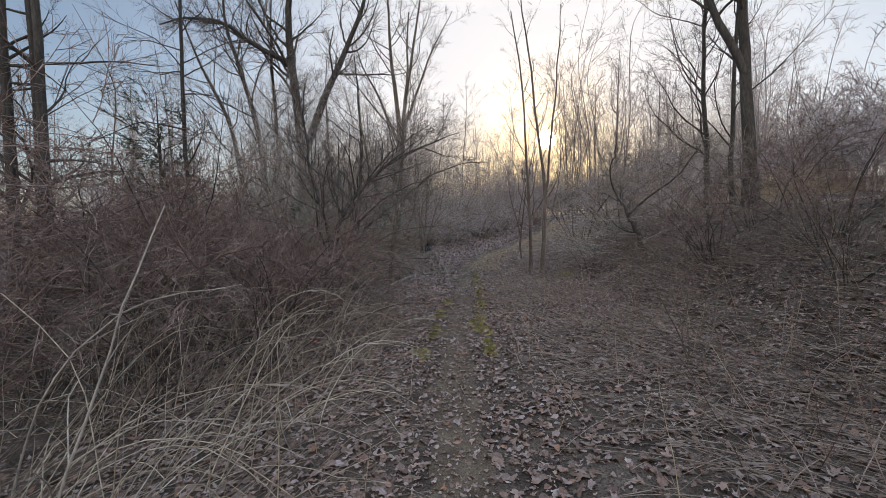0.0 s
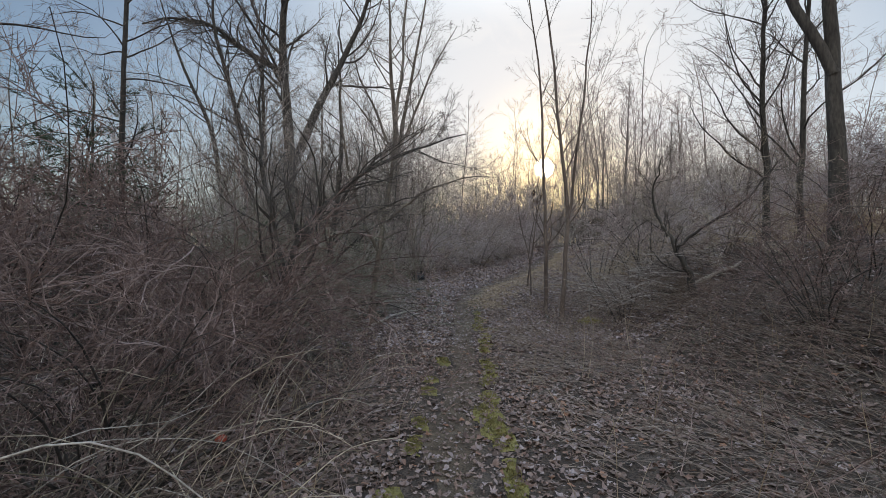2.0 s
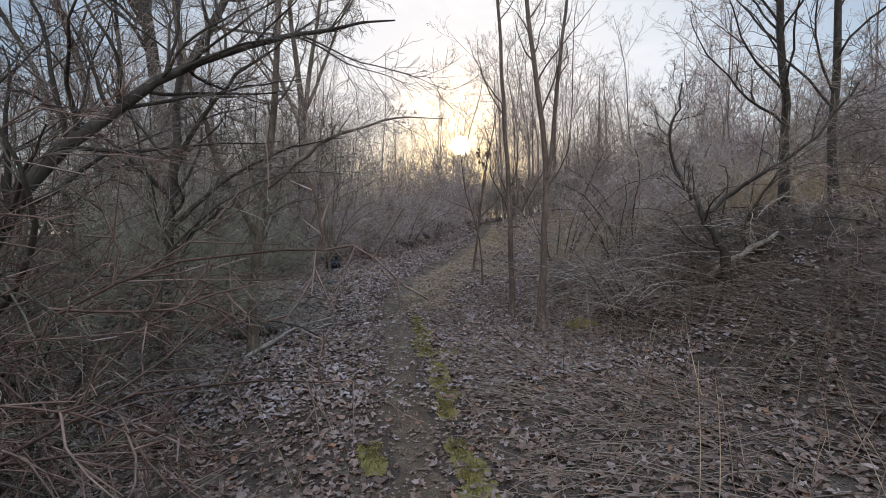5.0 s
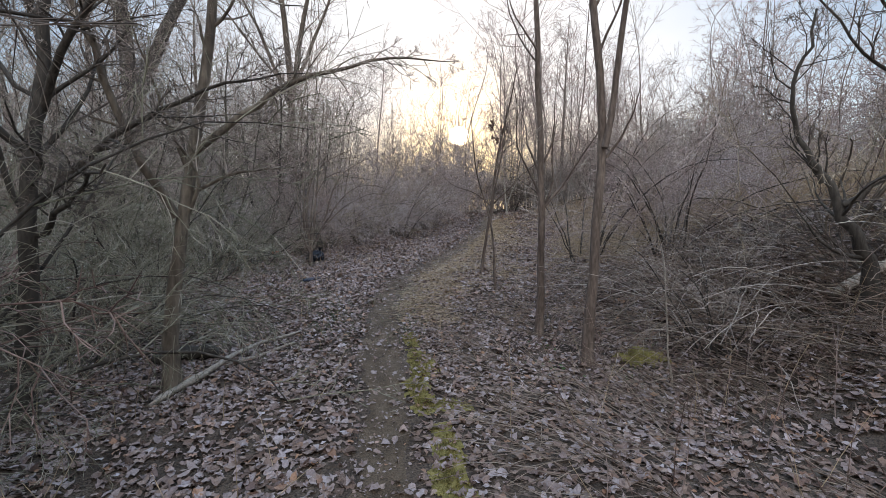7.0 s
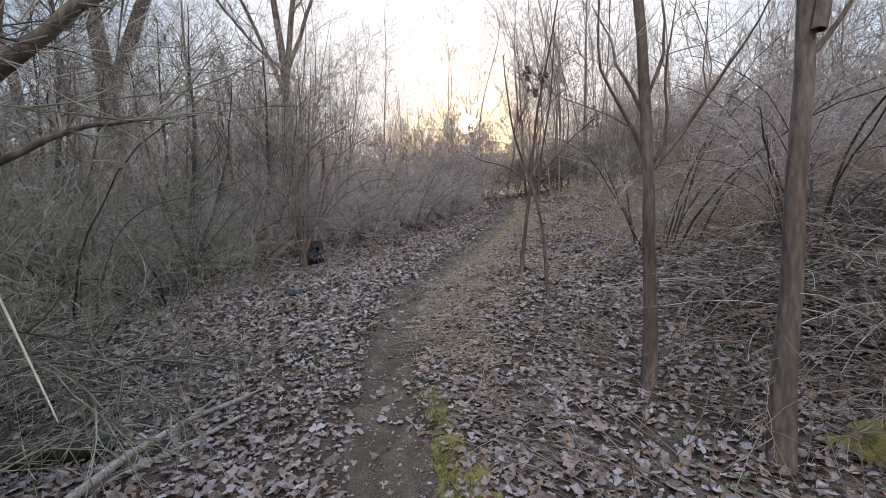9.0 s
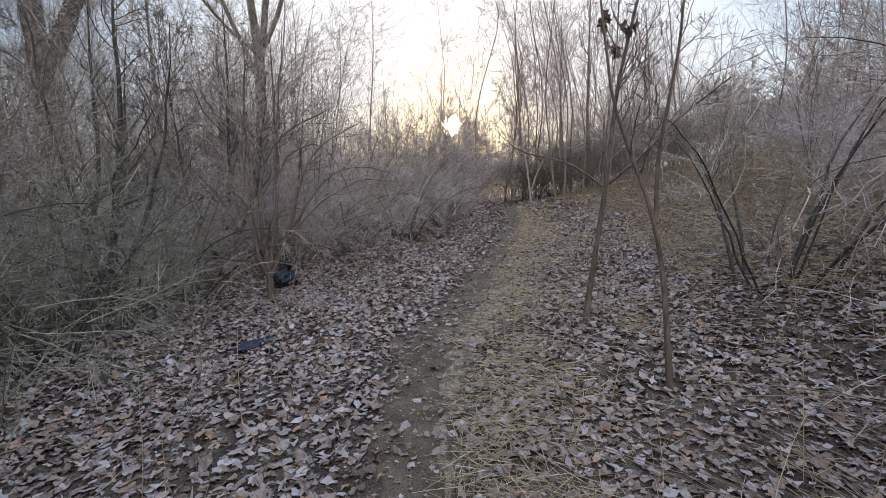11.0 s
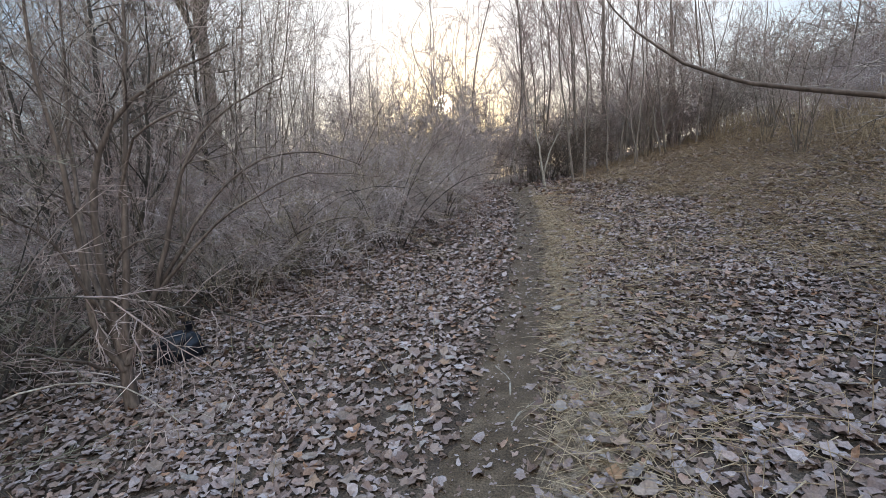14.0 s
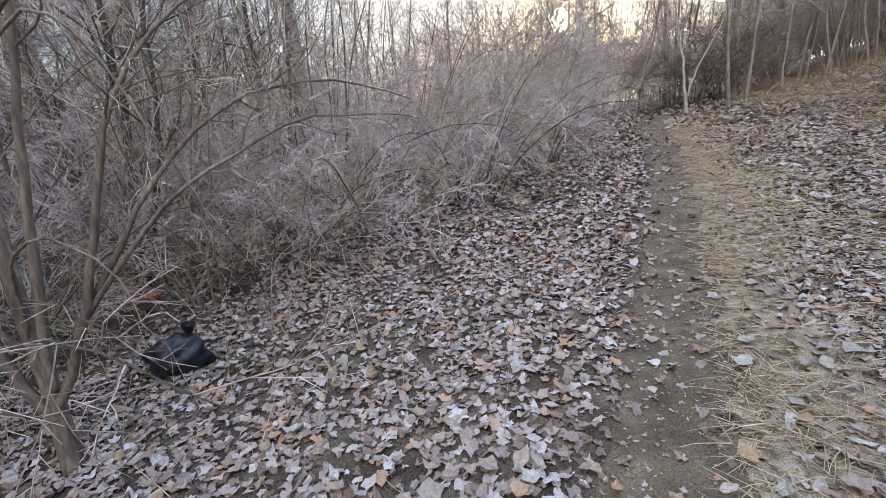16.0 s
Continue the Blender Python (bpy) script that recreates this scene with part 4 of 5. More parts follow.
def cedar(x, y, h, seed):
    """A ragged evergreen: a trunk, level boughs and sprays of short needles."""
    rng = rng_of(seed)
    top = tagged(new("evergreen_tree"), "ragged dull-green evergreen among the bare shrubs", "tree", "evergreens in the thicket")
    top.location = foot(x, y)
    line = bend([(0, 0, -0.2), (0.05, 0, h * 0.5), (0, 0.05, h)], 12)[None]
    radius = taper(1, 12, 0.05 * h / 4, 0.01)
    part("trunk", tube_mesh("trunk", [(line, radius, 8)]), BARK_DARK, top)
    b1, r1 = spawn(rng, line, radius, 46, 6, 0.1, 1.0, 75, 0.34, 0.1, 0.02, 0.08, 0.5, 0.005)
    b2, r2 = spawn(rng, b1, r1, 7, 4, 0.2, 1.0, 45, 0.4, 0.15, 0.03, 0.05, 0.6, 0.003)
    part("bough_tangle", tube_mesh("bough_tangle", [(b1, r1, 4)]), BARK_DARK, top, kind="stuff")
    b3, r3 = spawn(rng, b2, r2, 14, 2, 0.1, 1.0, 45, 0.35, 0.2, 0.03, 0, 1.0, 0.006, 0.6)
    part("foliage", tube_mesh("foliage", [(b2, r2 * 2, 3), (b3, r3, 3)]), CEDAR, top, kind="stuff")


for i, (x, y, h) in enumerate([(-8.2, 12.8, 6.4), (-6.8, 10.8, 4.4), (-9.8, 15.4, 5.2), (-5.0, 14.8, 2.6)]):
    cedar(x, y, h, 320 + i)

# ---- leaf litter ----
ANG = np.linspace(0, 2 * np.pi, 10, endpoint=False)
LOBED = np.array([1.0, 0.74, 0.95, 0.7, 0.85, 0.55, 0.85, 0.7, 0.95, 0.74])
OVAL = np.array([1.0, 0.75, 0.6, 0.55, 0.65, 0.8, 0.65, 0.55, 0.6, 0.75])
OAK = np.array([1.0, 0.42, 0.62, 0.32, 0.55, 0.9, 0.55, 0.32, 0.62, 0.42])
SHAPES = [np.concatenate([[[0.0, 0.0]], np.stack([np.cos(ANG) * s, np.sin(ANG) * s], 1)]) for s in (LOBED, OVAL, OAK)]
FAN = np.array([(0, 1 + i, 1 + (i + 1) % 10) for i in range(10)])


def leaves(rng, centre, size, tilt, shape_odds):
    """Corners of curled dry leaves: one row of eleven points for each."""
    n = len(centre)
    which = rng.choice(3, n, p=shape_odds)
    flat = np.array(SHAPES)[which] * size[:, None, None] * 0.5
    flat = flat * (1 + 0.16 * rng.normal(size=(n, 11, 1)))
    flat[:, :, 1] *= rng.uniform(0.65, 1.0, n)[:, None]
    cup = rng.normal(0.12, 0.42, n)[:, None] / size[:, None]
    roll = rng.normal(0, 0.5, n)[:, None] / size[:, None]
    z = cup * flat[:, :, 1] ** 2 * 2.2 + roll * flat[:, :, 0] ** 2 * 1.4 + size[:, None] * 0.05 * rng.normal(size=(n, 11))
    p = np.concatenate([flat, z[:, :, None]], 2)
    a = rng.uniform(0, 2 * np.pi, n)
    tx, ty = rng.normal(0, tilt, n), rng.normal(0, tilt, n)
    ca, sa = np.cos(a)[:, None], np.sin(a)[:, None]
    x, y, z = p[..., 0], p[..., 1], p[..., 2]
    y, z = y * np.cos(tx)[:, None] - z * np.sin(tx)[:, None], y * np.sin(tx)[:, None] + z * np.cos(tx)[:, None]
    x, z = x * np.cos(ty)[:, None] + z * np.sin(ty)[:, None], -x * np.sin(ty)[:, None] + z * np.cos(ty)[:, None]
    p = np.stack([x * ca - y * sa, x * sa + y * ca, z], -1)
    return p + centre[:, None]


def litter(y0, y1, dens, small, large, odds, seed):
    """Centres, sizes and shapes of the leaves on a stretch of the way, thinning out to both sides."""
    rng = rng_of(seed)
    n = int(24 * (y1 - y0) * dens)
    y = rng.uniform(y0, y1, n)
    d = rng.uniform(-10, 14, n)
    x = trail_x(y) + d
    open_side = 1.9 * smooth(15, 18, y)
    side = np.where(d < 0, 1 - 0.9 * smooth(2.4 + open_side, 4.6 + open_side, -d), 1 - 0.72 * smooth(3.6 + 2.8 * open_side, 6.0 + 2.8 * open_side, d)) * (1 - smooth(8, 10, -d)) * (1 - smooth(11, 14, d))
    near = np.abs(d - 0.05 * bumps(5.0, y, 1.3, 13) - 0.1 * smooth(16.5, 20, y))
    patchy = 0.78 + 0.35 * bumps(x, y, 0.7, 21)
    bare = 0.55 - 0.43 * smooth(6, 11.5, y)
    wide = 0.09 * smooth(12, 17, y) + 0.17 * smooth(16.5, 20, y)
    strawy = smooth(14, 17, y) * np.exp(-((d - 0.65) / 0.45) ** 2)
    mossy = smooth(4.8, 5.6, y) * (np.exp(-((d - 0.38) / 0.09) ** 2) * (1 - smooth(13, 13.6, y)) + np.exp(-((d + 0.33) / 0.08) ** 2) * (1 - smooth(9, 9.6, y)))
    keep = rng.uniform(size=n) < side * (1 - 0.65 * mossy) * patchy * (bare + (1 - bare) * smooth(0.14 + wide, 0.42 + wide, near)) * (1 - 0.45 * strawy)
    x, y = x[keep], y[keep]
    size = rng.uniform(small, large, len(x)) * (1 + 0.35 * smooth(4, 9, np.abs(d[keep])) * (1 - smooth(14, 16, y)))
    z = ground_z(x, y) + rng.uniform(0.006, 0.03, len(x))
    return leaves(rng, np.stack([x, y, z], 1), size, 0.24, odds)


def crumbs(y0, y1, n, seed):
    rng = rng_of(seed)
    y = rng.uniform(y0, y1, n)
    x = trail_x(y) + rng.normal(0, 0.55, n)
    return leaves(rng, np.stack([x, y, ground_z(x, y) + rng.uniform(0.006, 0.014, n)], 1), rng.uniform(0.015, 0.045, n), 0.2, (0.4, 0.4, 0.2))


def bed_of(name, label, blocks, material):
    pts = np.concatenate(blocks)
    tris = (FAN[None] + 11 * np.arange(len(pts))[:, None, None]).reshape(-1, 3)
    bed = new(name, mesh_from(name, pts.reshape(-1, 3), None, tris, False))
    bed.data.materials.append(material)
    return tagged(bed, label, "leaf litter", kind="stuff")


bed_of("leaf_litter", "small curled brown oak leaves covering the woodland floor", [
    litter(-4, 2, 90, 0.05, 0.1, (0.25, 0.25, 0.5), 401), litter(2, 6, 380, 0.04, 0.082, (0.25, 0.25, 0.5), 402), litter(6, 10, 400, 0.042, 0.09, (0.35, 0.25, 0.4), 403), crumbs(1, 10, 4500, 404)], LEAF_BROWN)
leaf_bed = bed_of("leaf_litter", "large curled grey-brown fallen leaves covering the woodland floor", [
    litter(10, 15, 460, 0.048, 0.1, (0.55, 0.3, 0.15), 405), litter(15, 23, 425, 0.06, 0.12, (0.6, 0.35, 0.05), 406), litter(23, 29, 230, 0.09, 0.16, (0.6, 0.4, 0.0), 407),
    litter(29, 38, 80, 0.15, 0.24, (0.6, 0.4, 0.0), 408), crumbs(10, 27, 6500, 409)], LEAF)


def mould():
    """Flat dark leaves of the year before, under the fresh ones."""
    rng = rng_of(430)
    n = 15000
    x, y = rng.uniform(-2.6, 6.0, n), rng.uniform(2.5, 24, n)
    keep = np.abs(x - trail_x(y)) > 0.2
    x, y = x[keep], y[keep]
    p = leaves(rng, np.stack([x, y, ground_z(x, y) + rng.uniform(0.004, 0.011, len(x))], 1), rng.uniform(0.06, 0.12, len(x)), 0.1, (0.5, 0.4, 0.1))
    bed = new("leaf_mould", mesh_from("leaf_mould", p.reshape(-1, 3), None, (FAN[None] + 11 * np.arange(len(p))[:, None, None]).reshape(-1, 3), False))
    bed.data.materials.append(LEAF_OLD)
    tagged(bed, "flat dark rotting leaves under the fresh litter", "leaf litter", kind="stuff")


mould()


# ---- dead grass, canes and stalks ----
def stalks(name, label, seed, x, y, length, pitch, heading, material, r=0.0022, k=5, gravity=0.12, category="dead grass", wobble=0.06, lift=0.0):
    """Dry stems that rise from the ground at a pitch and heading (arrays, radians)."""
    rng = rng_of(seed)
    n = len(x)
    way = np.stack([np.cos(pitch) * np.cos(heading), np.cos(pitch) * np.sin(heading), np.sin(pitch)], 1)
    start = np.stack([x, y, ground_z(x, y) + lift - 0.01], 1)
    line = grow(rng, start, way, length, k, wobble, 0.0, gravity)
    under = ground_z(line[..., 0], line[..., 1]) + 0.012
    line[:, 1:, 2] = np.maximum(line[:, 1:, 2], under[:, 1:])
    ob = new(name, tube_mesh(name, [(line, taper(n, k, r * rng.uniform(0.7, 1.5, n), r * 0.45), 3)]))
    ob.data.materials.append(material)
    return tagged(ob, label, category, kind="stuff")


def field(seed, n, x0, x1, y0, y1):
    rng = rng_of(seed)
    return rng, rng.uniform(x0, x1, n), rng.uniform(y0, y1, n)


r_, x_, y_ = field(501, 7200, 1.3, 5.6, 1.5, 14.5)
k_ = (x_ - trail_x(y_) > 0.9) & (r_.uniform(size=len(x_)) < 0.45 + 0.75 * bumps(x_, y_, 0.9, 31))
x_, y_ = x_[k_], y_[k_]
stalks("flattened_grass", "flattened russet-tan dead grass over the bank's foot", 502, x_, y_, r_.uniform(0.25, 1.0, len(x_)), r_.uniform(0.05, 0.55, len(x_)),
       np.radians(r_.normal(150, 30, len(x_)) + 60 * bumps(x_, y_, 1.7, 35)), STRAW_RED, 0.0036, 5, 0.10)
r_, x_, y_ = field(503, 850, -4.2, -0.75, 0.8, 8.0)
k_ = (trail_x(y_) - x_ > 0.75 + 0.25 * bumps(x_, y_, 0.8, 32))
x_, y_ = x_[k_], y_[k_]
stalks("dry_stalks", "tan dry stalks and canes leaning beside the path", 504, x_, y_, np.minimum(r_.uniform(0.35, 1.6, len(x_)), (trail_x(y_) - x_) * 0.9), r_.uniform(0.1, 0.9, len(x_)),
       np.radians(r_.normal(20, 50, len(x_))), STRAW_RED, 0.0028, 6, 0.16, wobble=0.09)
r_ = rng_of(505)
y_ = r_.uniform(13.6, 30, 14500)
x_ = trail_x(y_) + 0.28 + 0.12 * smooth(16.5, 20, y_) + np.abs(r_.normal(0, 0.75, 14500)) - 0.12 * r_.uniform(size=14500)
k_ = r_.uniform(size=14500) < 0.55 + 0.6 * bumps(x_, y_, 0.5, 36)
x_, y_ = x_[k_], y_[k_]
stalks("trampled_straw", "short trampled straw along the path's edge", 506, x_, y_, r_.uniform(0.08, 0.34, len(x_)), r_.uniform(0.0, 0.3, len(x_)),
       r_.uniform(0, 6.28, len(x_)), STRAW, 0.0028, 4, 0.1, lift=0.035)
r_, x_, y_ = field(507, 21000, 5.2, 19, 15, 36)
k_ = (x_ - trail_x(y_) > 3.2 + 1.5 * bumps(x_, y_, 1.5, 33))
x_, y_ = x_[k_], y_[k_]
stalks("bank_grass", "matted dry tan grass on the bank", 508, x_, y_, r_.uniform(0.3, 0.85, len(x_)), r_.uniform(0.05, 0.75, len(x_)),
       np.radians(r_.normal(190, 60, len(x_))), STRAW, 0.005, 4, 0.2)
r_ = rng_of(521)
y_ = r_.uniform(15, 32, 11500)
x_ = trail_x(y_) + r_.uniform(1.2, 9.5, 11500)
k_ = r_.uniform(size=11500) < 0.55 + 0.6 * bumps(x_, y_, 0.9, 39)
x_, y_ = x_[k_], y_[k_]
stalks("bank_straw", "loose dry straw lying among leaves on the bank", 522, x_, y_, r_.uniform(0.15, 0.5, len(x_)), r_.uniform(0.0, 0.35, len(x_)),
       np.radians(r_.normal(200, 50, len(x_))), STRAW, 0.0034, 4, 0.1, lift=0.04)
r_ = rng_of(519)
y_ = r_.uniform(15, 37, 3600)
x_ = trail_x(y_) + r_.uniform(8.5, 15.5, 3600)
k_ = r_.uniform(size=3600) < 0.6 + 0.6 * bumps(x_, y_, 1.6, 38)
x_, y_ = x_[k_], y_[k_]
stalks("tall_grass", "tall pale dead grass standing on the bank's crest", 520, x_, y_, r_.uniform(0.6, 1.5, len(x_)), r_.uniform(0.9, 1.5, len(x_)),
       r_.uniform(0, 6.28, len(x_)), STRAW, 0.006, 4, 0.12)
r_, x_, y_ = field(509, 560, -3.2, 6.5, 1.5, 24)
k_ = np.abs(x_ - trail_x(y_)) > 0.45
x_, y_ = x_[k_], y_[k_]
stalks("standing_stalks", "thin upright dead weed stalks scattered over leaves", 510, x_, y_, r_.uniform(0.2, 0.9, len(x_)), r_.uniform(0.9, 1.57, len(x_)),
       r_.uniform(0, 6.28, len(x_)), STRAW, 0.003, 6, 0.03, category="dead stalks")
r_, x_, y_ = field(511, 560, 1.6, 5.4, 2.0, 13)
k_ = x_ - trail_x(y_) > 1.2
x_, y_ = x_[k_], y_[k_]
stalks("bramble_canes", "red-brown bramble canes arching out of the grass", 512, x_, y_, r_.uniform(0.4, 1.2, len(x_)), r_.uniform(0.5, 1.4, len(x_)),
       r_.uniform(0, 6.28, len(x_)), TWIG_RUSSET, 0.003, 7, 0.22, category="brambles", wobble=0.12)
r_, x_, y_ = field(513, 240, -5.5, -1.0, 1.5, 7.5)
k_ = trail_x(y_) - x_ > 1.1
x_, y_ = x_[k_], y_[k_]
stalks("arching_canes", "pale arching canes over the western thicket", 514, x_, y_, np.minimum(r_.uniform(1.0, 2.6, len(x_)), (trail_x(y_) - x_) * 0.95), r_.uniform(0.6, 1.45, len(x_)),
       np.radians(r_.normal(0, 75, len(x_))), TWIG_OLIVE, 0.0042, 9, 0.34, category="canes", wobble=0.1)
r_, x_, y_ = field(515, 220, -4.5, -0.6, 17.5, 27)
k_ = (trail_x(y_) - x_ > 2.0) & ((x_ < -2.6) | (y_ < 17.0) | (y_ > 23.0))
x_, y_ = x_[k_], y_[k_]
stalks("arching_canes", "pale grey arching canes leaning from the thicket", 516, x_, y_, np.minimum(r_.uniform(0.8, 2.4, len(x_)), (trail_x(y_) - x_) * 0.9), r_.uniform(0.5, 1.4, len(x_)),
       np.radians(r_.normal(-20, 70, len(x_))), TWIG_GREY, 0.004, 9, 0.34, category="canes", wobble=0.1)


r_, x_, y_ = field(517, 520, 3.7, 6.8, 10.6, 14.4)
k_ = r_.uniform(size=len(x_)) < 0.75 + 0.5 * bumps(x_, y_, 0.8, 37)
x_, y_ = x_[k_], y_[k_]
stalks("brush_heap", "heap of long tan and grey-brown dead canes on the bank", 518, x_, y_, r_.uniform(0.7, 1.9, len(x_)), r_.uniform(0.05, 0.5, len(x_)),
       np.radians(r_.normal(205, 26, len(x_))), STRAW_RED, 0.0048, 7, 0.12, category="brush", wobble=0.05, lift=0.05)


r_, x_, y_ = field(523, 190, 3.9, 6.8, 10.8, 14.4)
stalks("brush_heap", "long pale grey canes lying over the heap of brush", 524, x_, y_, r_.uniform(0.9, 2.2, 190), r_.uniform(0.1, 0.6, 190),
       np.radians(r_.normal(205, 22, 190)), TWIG_GREY, 0.0052, 8, 0.14, category="brush", wobble=0.05, lift=0.1)


# ---- single pale canes ----
def cane(points, r, label, material=WOOD_DEAD, name="pale_cane", shoots=5, seed=0, category="cane"):
    rng = rng_of(seed + 600)
    o = np.array(points[0])
    top = tagged(new(name), label, category)
    top.location = points[0]
    line = knotty(rng, bend(points, 14), r * 1.2)[None] - o
    radius = taper(1, 14, r, r * 0.35)
    part("stem", tube_mesh("stem", [(line, radius, 7)]), material, top)
    if shoots:
        b1, r1 = spawn(rng, line, radius, shoots, 6, 0.3, 1.0, 45, 0.35, 0.2, 0.0, 0.05, 0.6, r * 0.25)
        for j in range(shoots):
            part("shoot", tube_mesh("shoot", [(b1[j:j + 1], r1[j:j + 1], 5)]), material, top)


cane([foot(-1.5, 1.45), (-1.42, 1.5, 0.7), (-1.3, 1.6, 1.05), (-1.28, 1.75, 1.35), (-1.2, 1.9, 1.7)], 0.008, "pale bare cane rising beside the path", seed=1)
cane([foot(-2.6, 2.4), (-2.3, 2.5, 0.8), (-1.9, 2.6, 1.2), (-1.3, 2.8, 1.25)], 0.008, "pale bent cane over dry grass", seed=2)
cane([foot(-1.9, 3.9), (-1.6, 3.9, 0.9), (-1.1, 3.9, 1.15), (-0.75, 4.0, 0.8)], 0.007, "pale arching cane over dry grass", seed=3)
cane([foot(0.55, 7.2), (0.62, 7.0, 0.35), (0.66, 6.9, 0.6)], 0.004, "thin pale upright stalk beside the path", seed=4, shoots=2)
cane([foot(-0.33, 3.95), (-0.31, 3.95, 0.3), (-0.28, 3.95, 0.62)], 0.004, "thin pale upright stalk beside the path", seed=5, shoots=0)
cane([foot(3.1, 11.2), (3.05, 11.2, 1.0), (3.0, 11.25, 1.6), (2.85, 11.3, 1.78)], 0.009, "pale bent cane in front of a sapling", seed=6, shoots=2)
cane([foot(-1.5, 18.7), (-1.2, 18.6, 1.1), (-0.7, 18.7, 1.35), (-0.2, 18.9, 1.2), (0.1, 18.9, 0.8)], 0.009, "pale arching cane over fallen leaves", seed=7)
cane([foot(-0.2, 21.9), (0.0, 21.7, 1.2), (0.2, 21.6, 1.6), (0.6, 21.5, 1.3), (0.75, 21.45, 1.2)], 0.008, "pale drooping cane under arching boughs", seed=9)
for i, (x, y, heading, length) in enumerate([(-2.0, 2.6, 8, 1.5), (-2.3, 3.3, -12, 1.8), (-1.9, 2.2, 30, 1.1), (-2.6, 4.6, 5, 2.0), (-2.2, 5.2, -25, 1.5), (-1.7, 1.9, 60, 1.0), (-2.9, 3.7, 22, 2.1), (-1.8, 4.4, -60, 1.2), (-2.5, 6.3, -15, 1.6), (-3.1, 2.9, -5, 2.2)]):
    a, h, z = radians(heading), 0.55 + 0.13 * (i % 4), float(ground_z(x, y))
    cane([(x, y, z)] + [(x + u * length * math.cos(a), y + u * length * math.sin(a), z + h * math.sin(u * 2.5)) for u in (0.25, 0.5, 0.75, 1.0)], 0.0045, "long pale cane arching low over dry grass", name="arching_cane", seed=20 + i, shoots=3)
for i, (x, y, lean, h) in enumerate([(2.4, 4.25, -0.25, 1.25), (2.46, 4.3, -0.5, 1.1), (2.5, 4.2, 0.3, 1.0), (2.43, 4.32, 0.05, 1.3)]):
    z = float(ground_z(x, y))
    cane([(x, y, z), (x + lean * 0.4, y, z + h * 0.45), (x + lean * 0.75, y + 0.1, z + h * 0.85), (x + lean * 1.5, y + 0.2, z + h)], 0.007, "grey-brown bare cane of a small bush beside the path", name="bush_cane", seed=40 + i, shoots=7, material=BARK)
cane([foot(4.9, 12.2), (4.3, 11.6, 1.1), (3.8, 11.2, 1.0), (3.3, 10.9, 0.7)], 0.009, "bare cane bowed over the bank's foot", seed=10)


# ---- fallen wood ----
def log(name, label, points, r, material, seed, ends=0.6):
    """A branch lying on the ground, closed at both ends, with broken side stubs."""
    rng = rng_of(seed)
    pts = [(x, y, float(ground_z(x, y)) + r * 0.8 + dz) for x, y, dz in points]
    o = np.array(pts[0])
    top = tagged(new(name), label, "fallen branch")
    top.location = pts[0]
    line = knotty(rng, bend(pts, 14), r * 0.25)[None] - o
    radius = taper(1, 14, r, r * ends) * (1 + 0.12 * rng.normal(size=(1, 14)))
    radius[0, 0] *= 0.55
    radius[0, -1] *= 0.4
    v, q = tubes([(line, radius, 9)])
    caps = [(0, i + 1, i) for i in range(1, 8)] + [(117 + 0, 117 + i, 117 + i + 1) for i in range(1, 8)]
    part("trunk", mesh_from("trunk", v, q, caps), material, top)
    b1, r1 = spawn(rng, line, radius, 3, 5, 0.3, 0.95, 40, 0.25, 0.15, 0.05, 0, 0.4, 0.004)
    for j in range(3):
        part("stub", tube_mesh("stub", [(b1[j:j + 1], r1[j:j + 1], 6)]), material, top)


log("fallen_branch", "long pale dead branch lying over leaves", [(-1.5, 12.05, 0), (-1.2, 12.75, 0.02), (-0.97, 13.43, 0.04), (-0.41, 13.9, 0.03)], 0.038, WOOD_DEAD, 701, 0.35)
log("fallen_branch", "thinner dead branch lying beside a longer one", [(-1.1, 12.9, 0), (-0.8, 13.3, 0.01), (-0.45, 13.55, 0.0)], 0.024, WOOD_DEAD, 702)
log("fallen_log", "dark rotting log half hidden in leaves", [(-2.05, 13.5, 0.02), (-1.65, 13.45, 0.02), (-1.3, 13.3, 0.0)], 0.085, BARK_DARK, 703, 0.85)
log("fallen_log", "grey broken log in the grass", [(-2.1, 1.75, 0.03), (-1.7, 1.8, 0.02), (-1.35, 1.85, 0.0)], 0.05, WOOD_DEAD, 704)
log("fallen_branch", "pale dead bough lying under the crooked tree", [(5.0, 11.3, 0.05), (5.6, 11.2, 0.06), (6.2, 11.3, 0.03)], 0.05, WOOD_DEAD, 705)
log("fallen_branch", "short bleached stick on the path's edge", [(2.35, 19.0, 0), (2.45, 19.25, 0), (2.4, 19.5, 0)], 0.009, WOOD_DEAD, 706)
log("fallen_branch", "thin bleached stick on the straw", [(2.2, 18.6, 0), (2.3, 18.72, 0), (2.5, 18.8, 0)], 0.007, WOOD_DEAD, 707)
log("fallen_branch", "thin dark stick lying on leaves", [(3.1, 12.9, 0), (3.4, 12.8, 0), (3.9, 12.85, 0)], 0.014, BARK_DARK, 708)


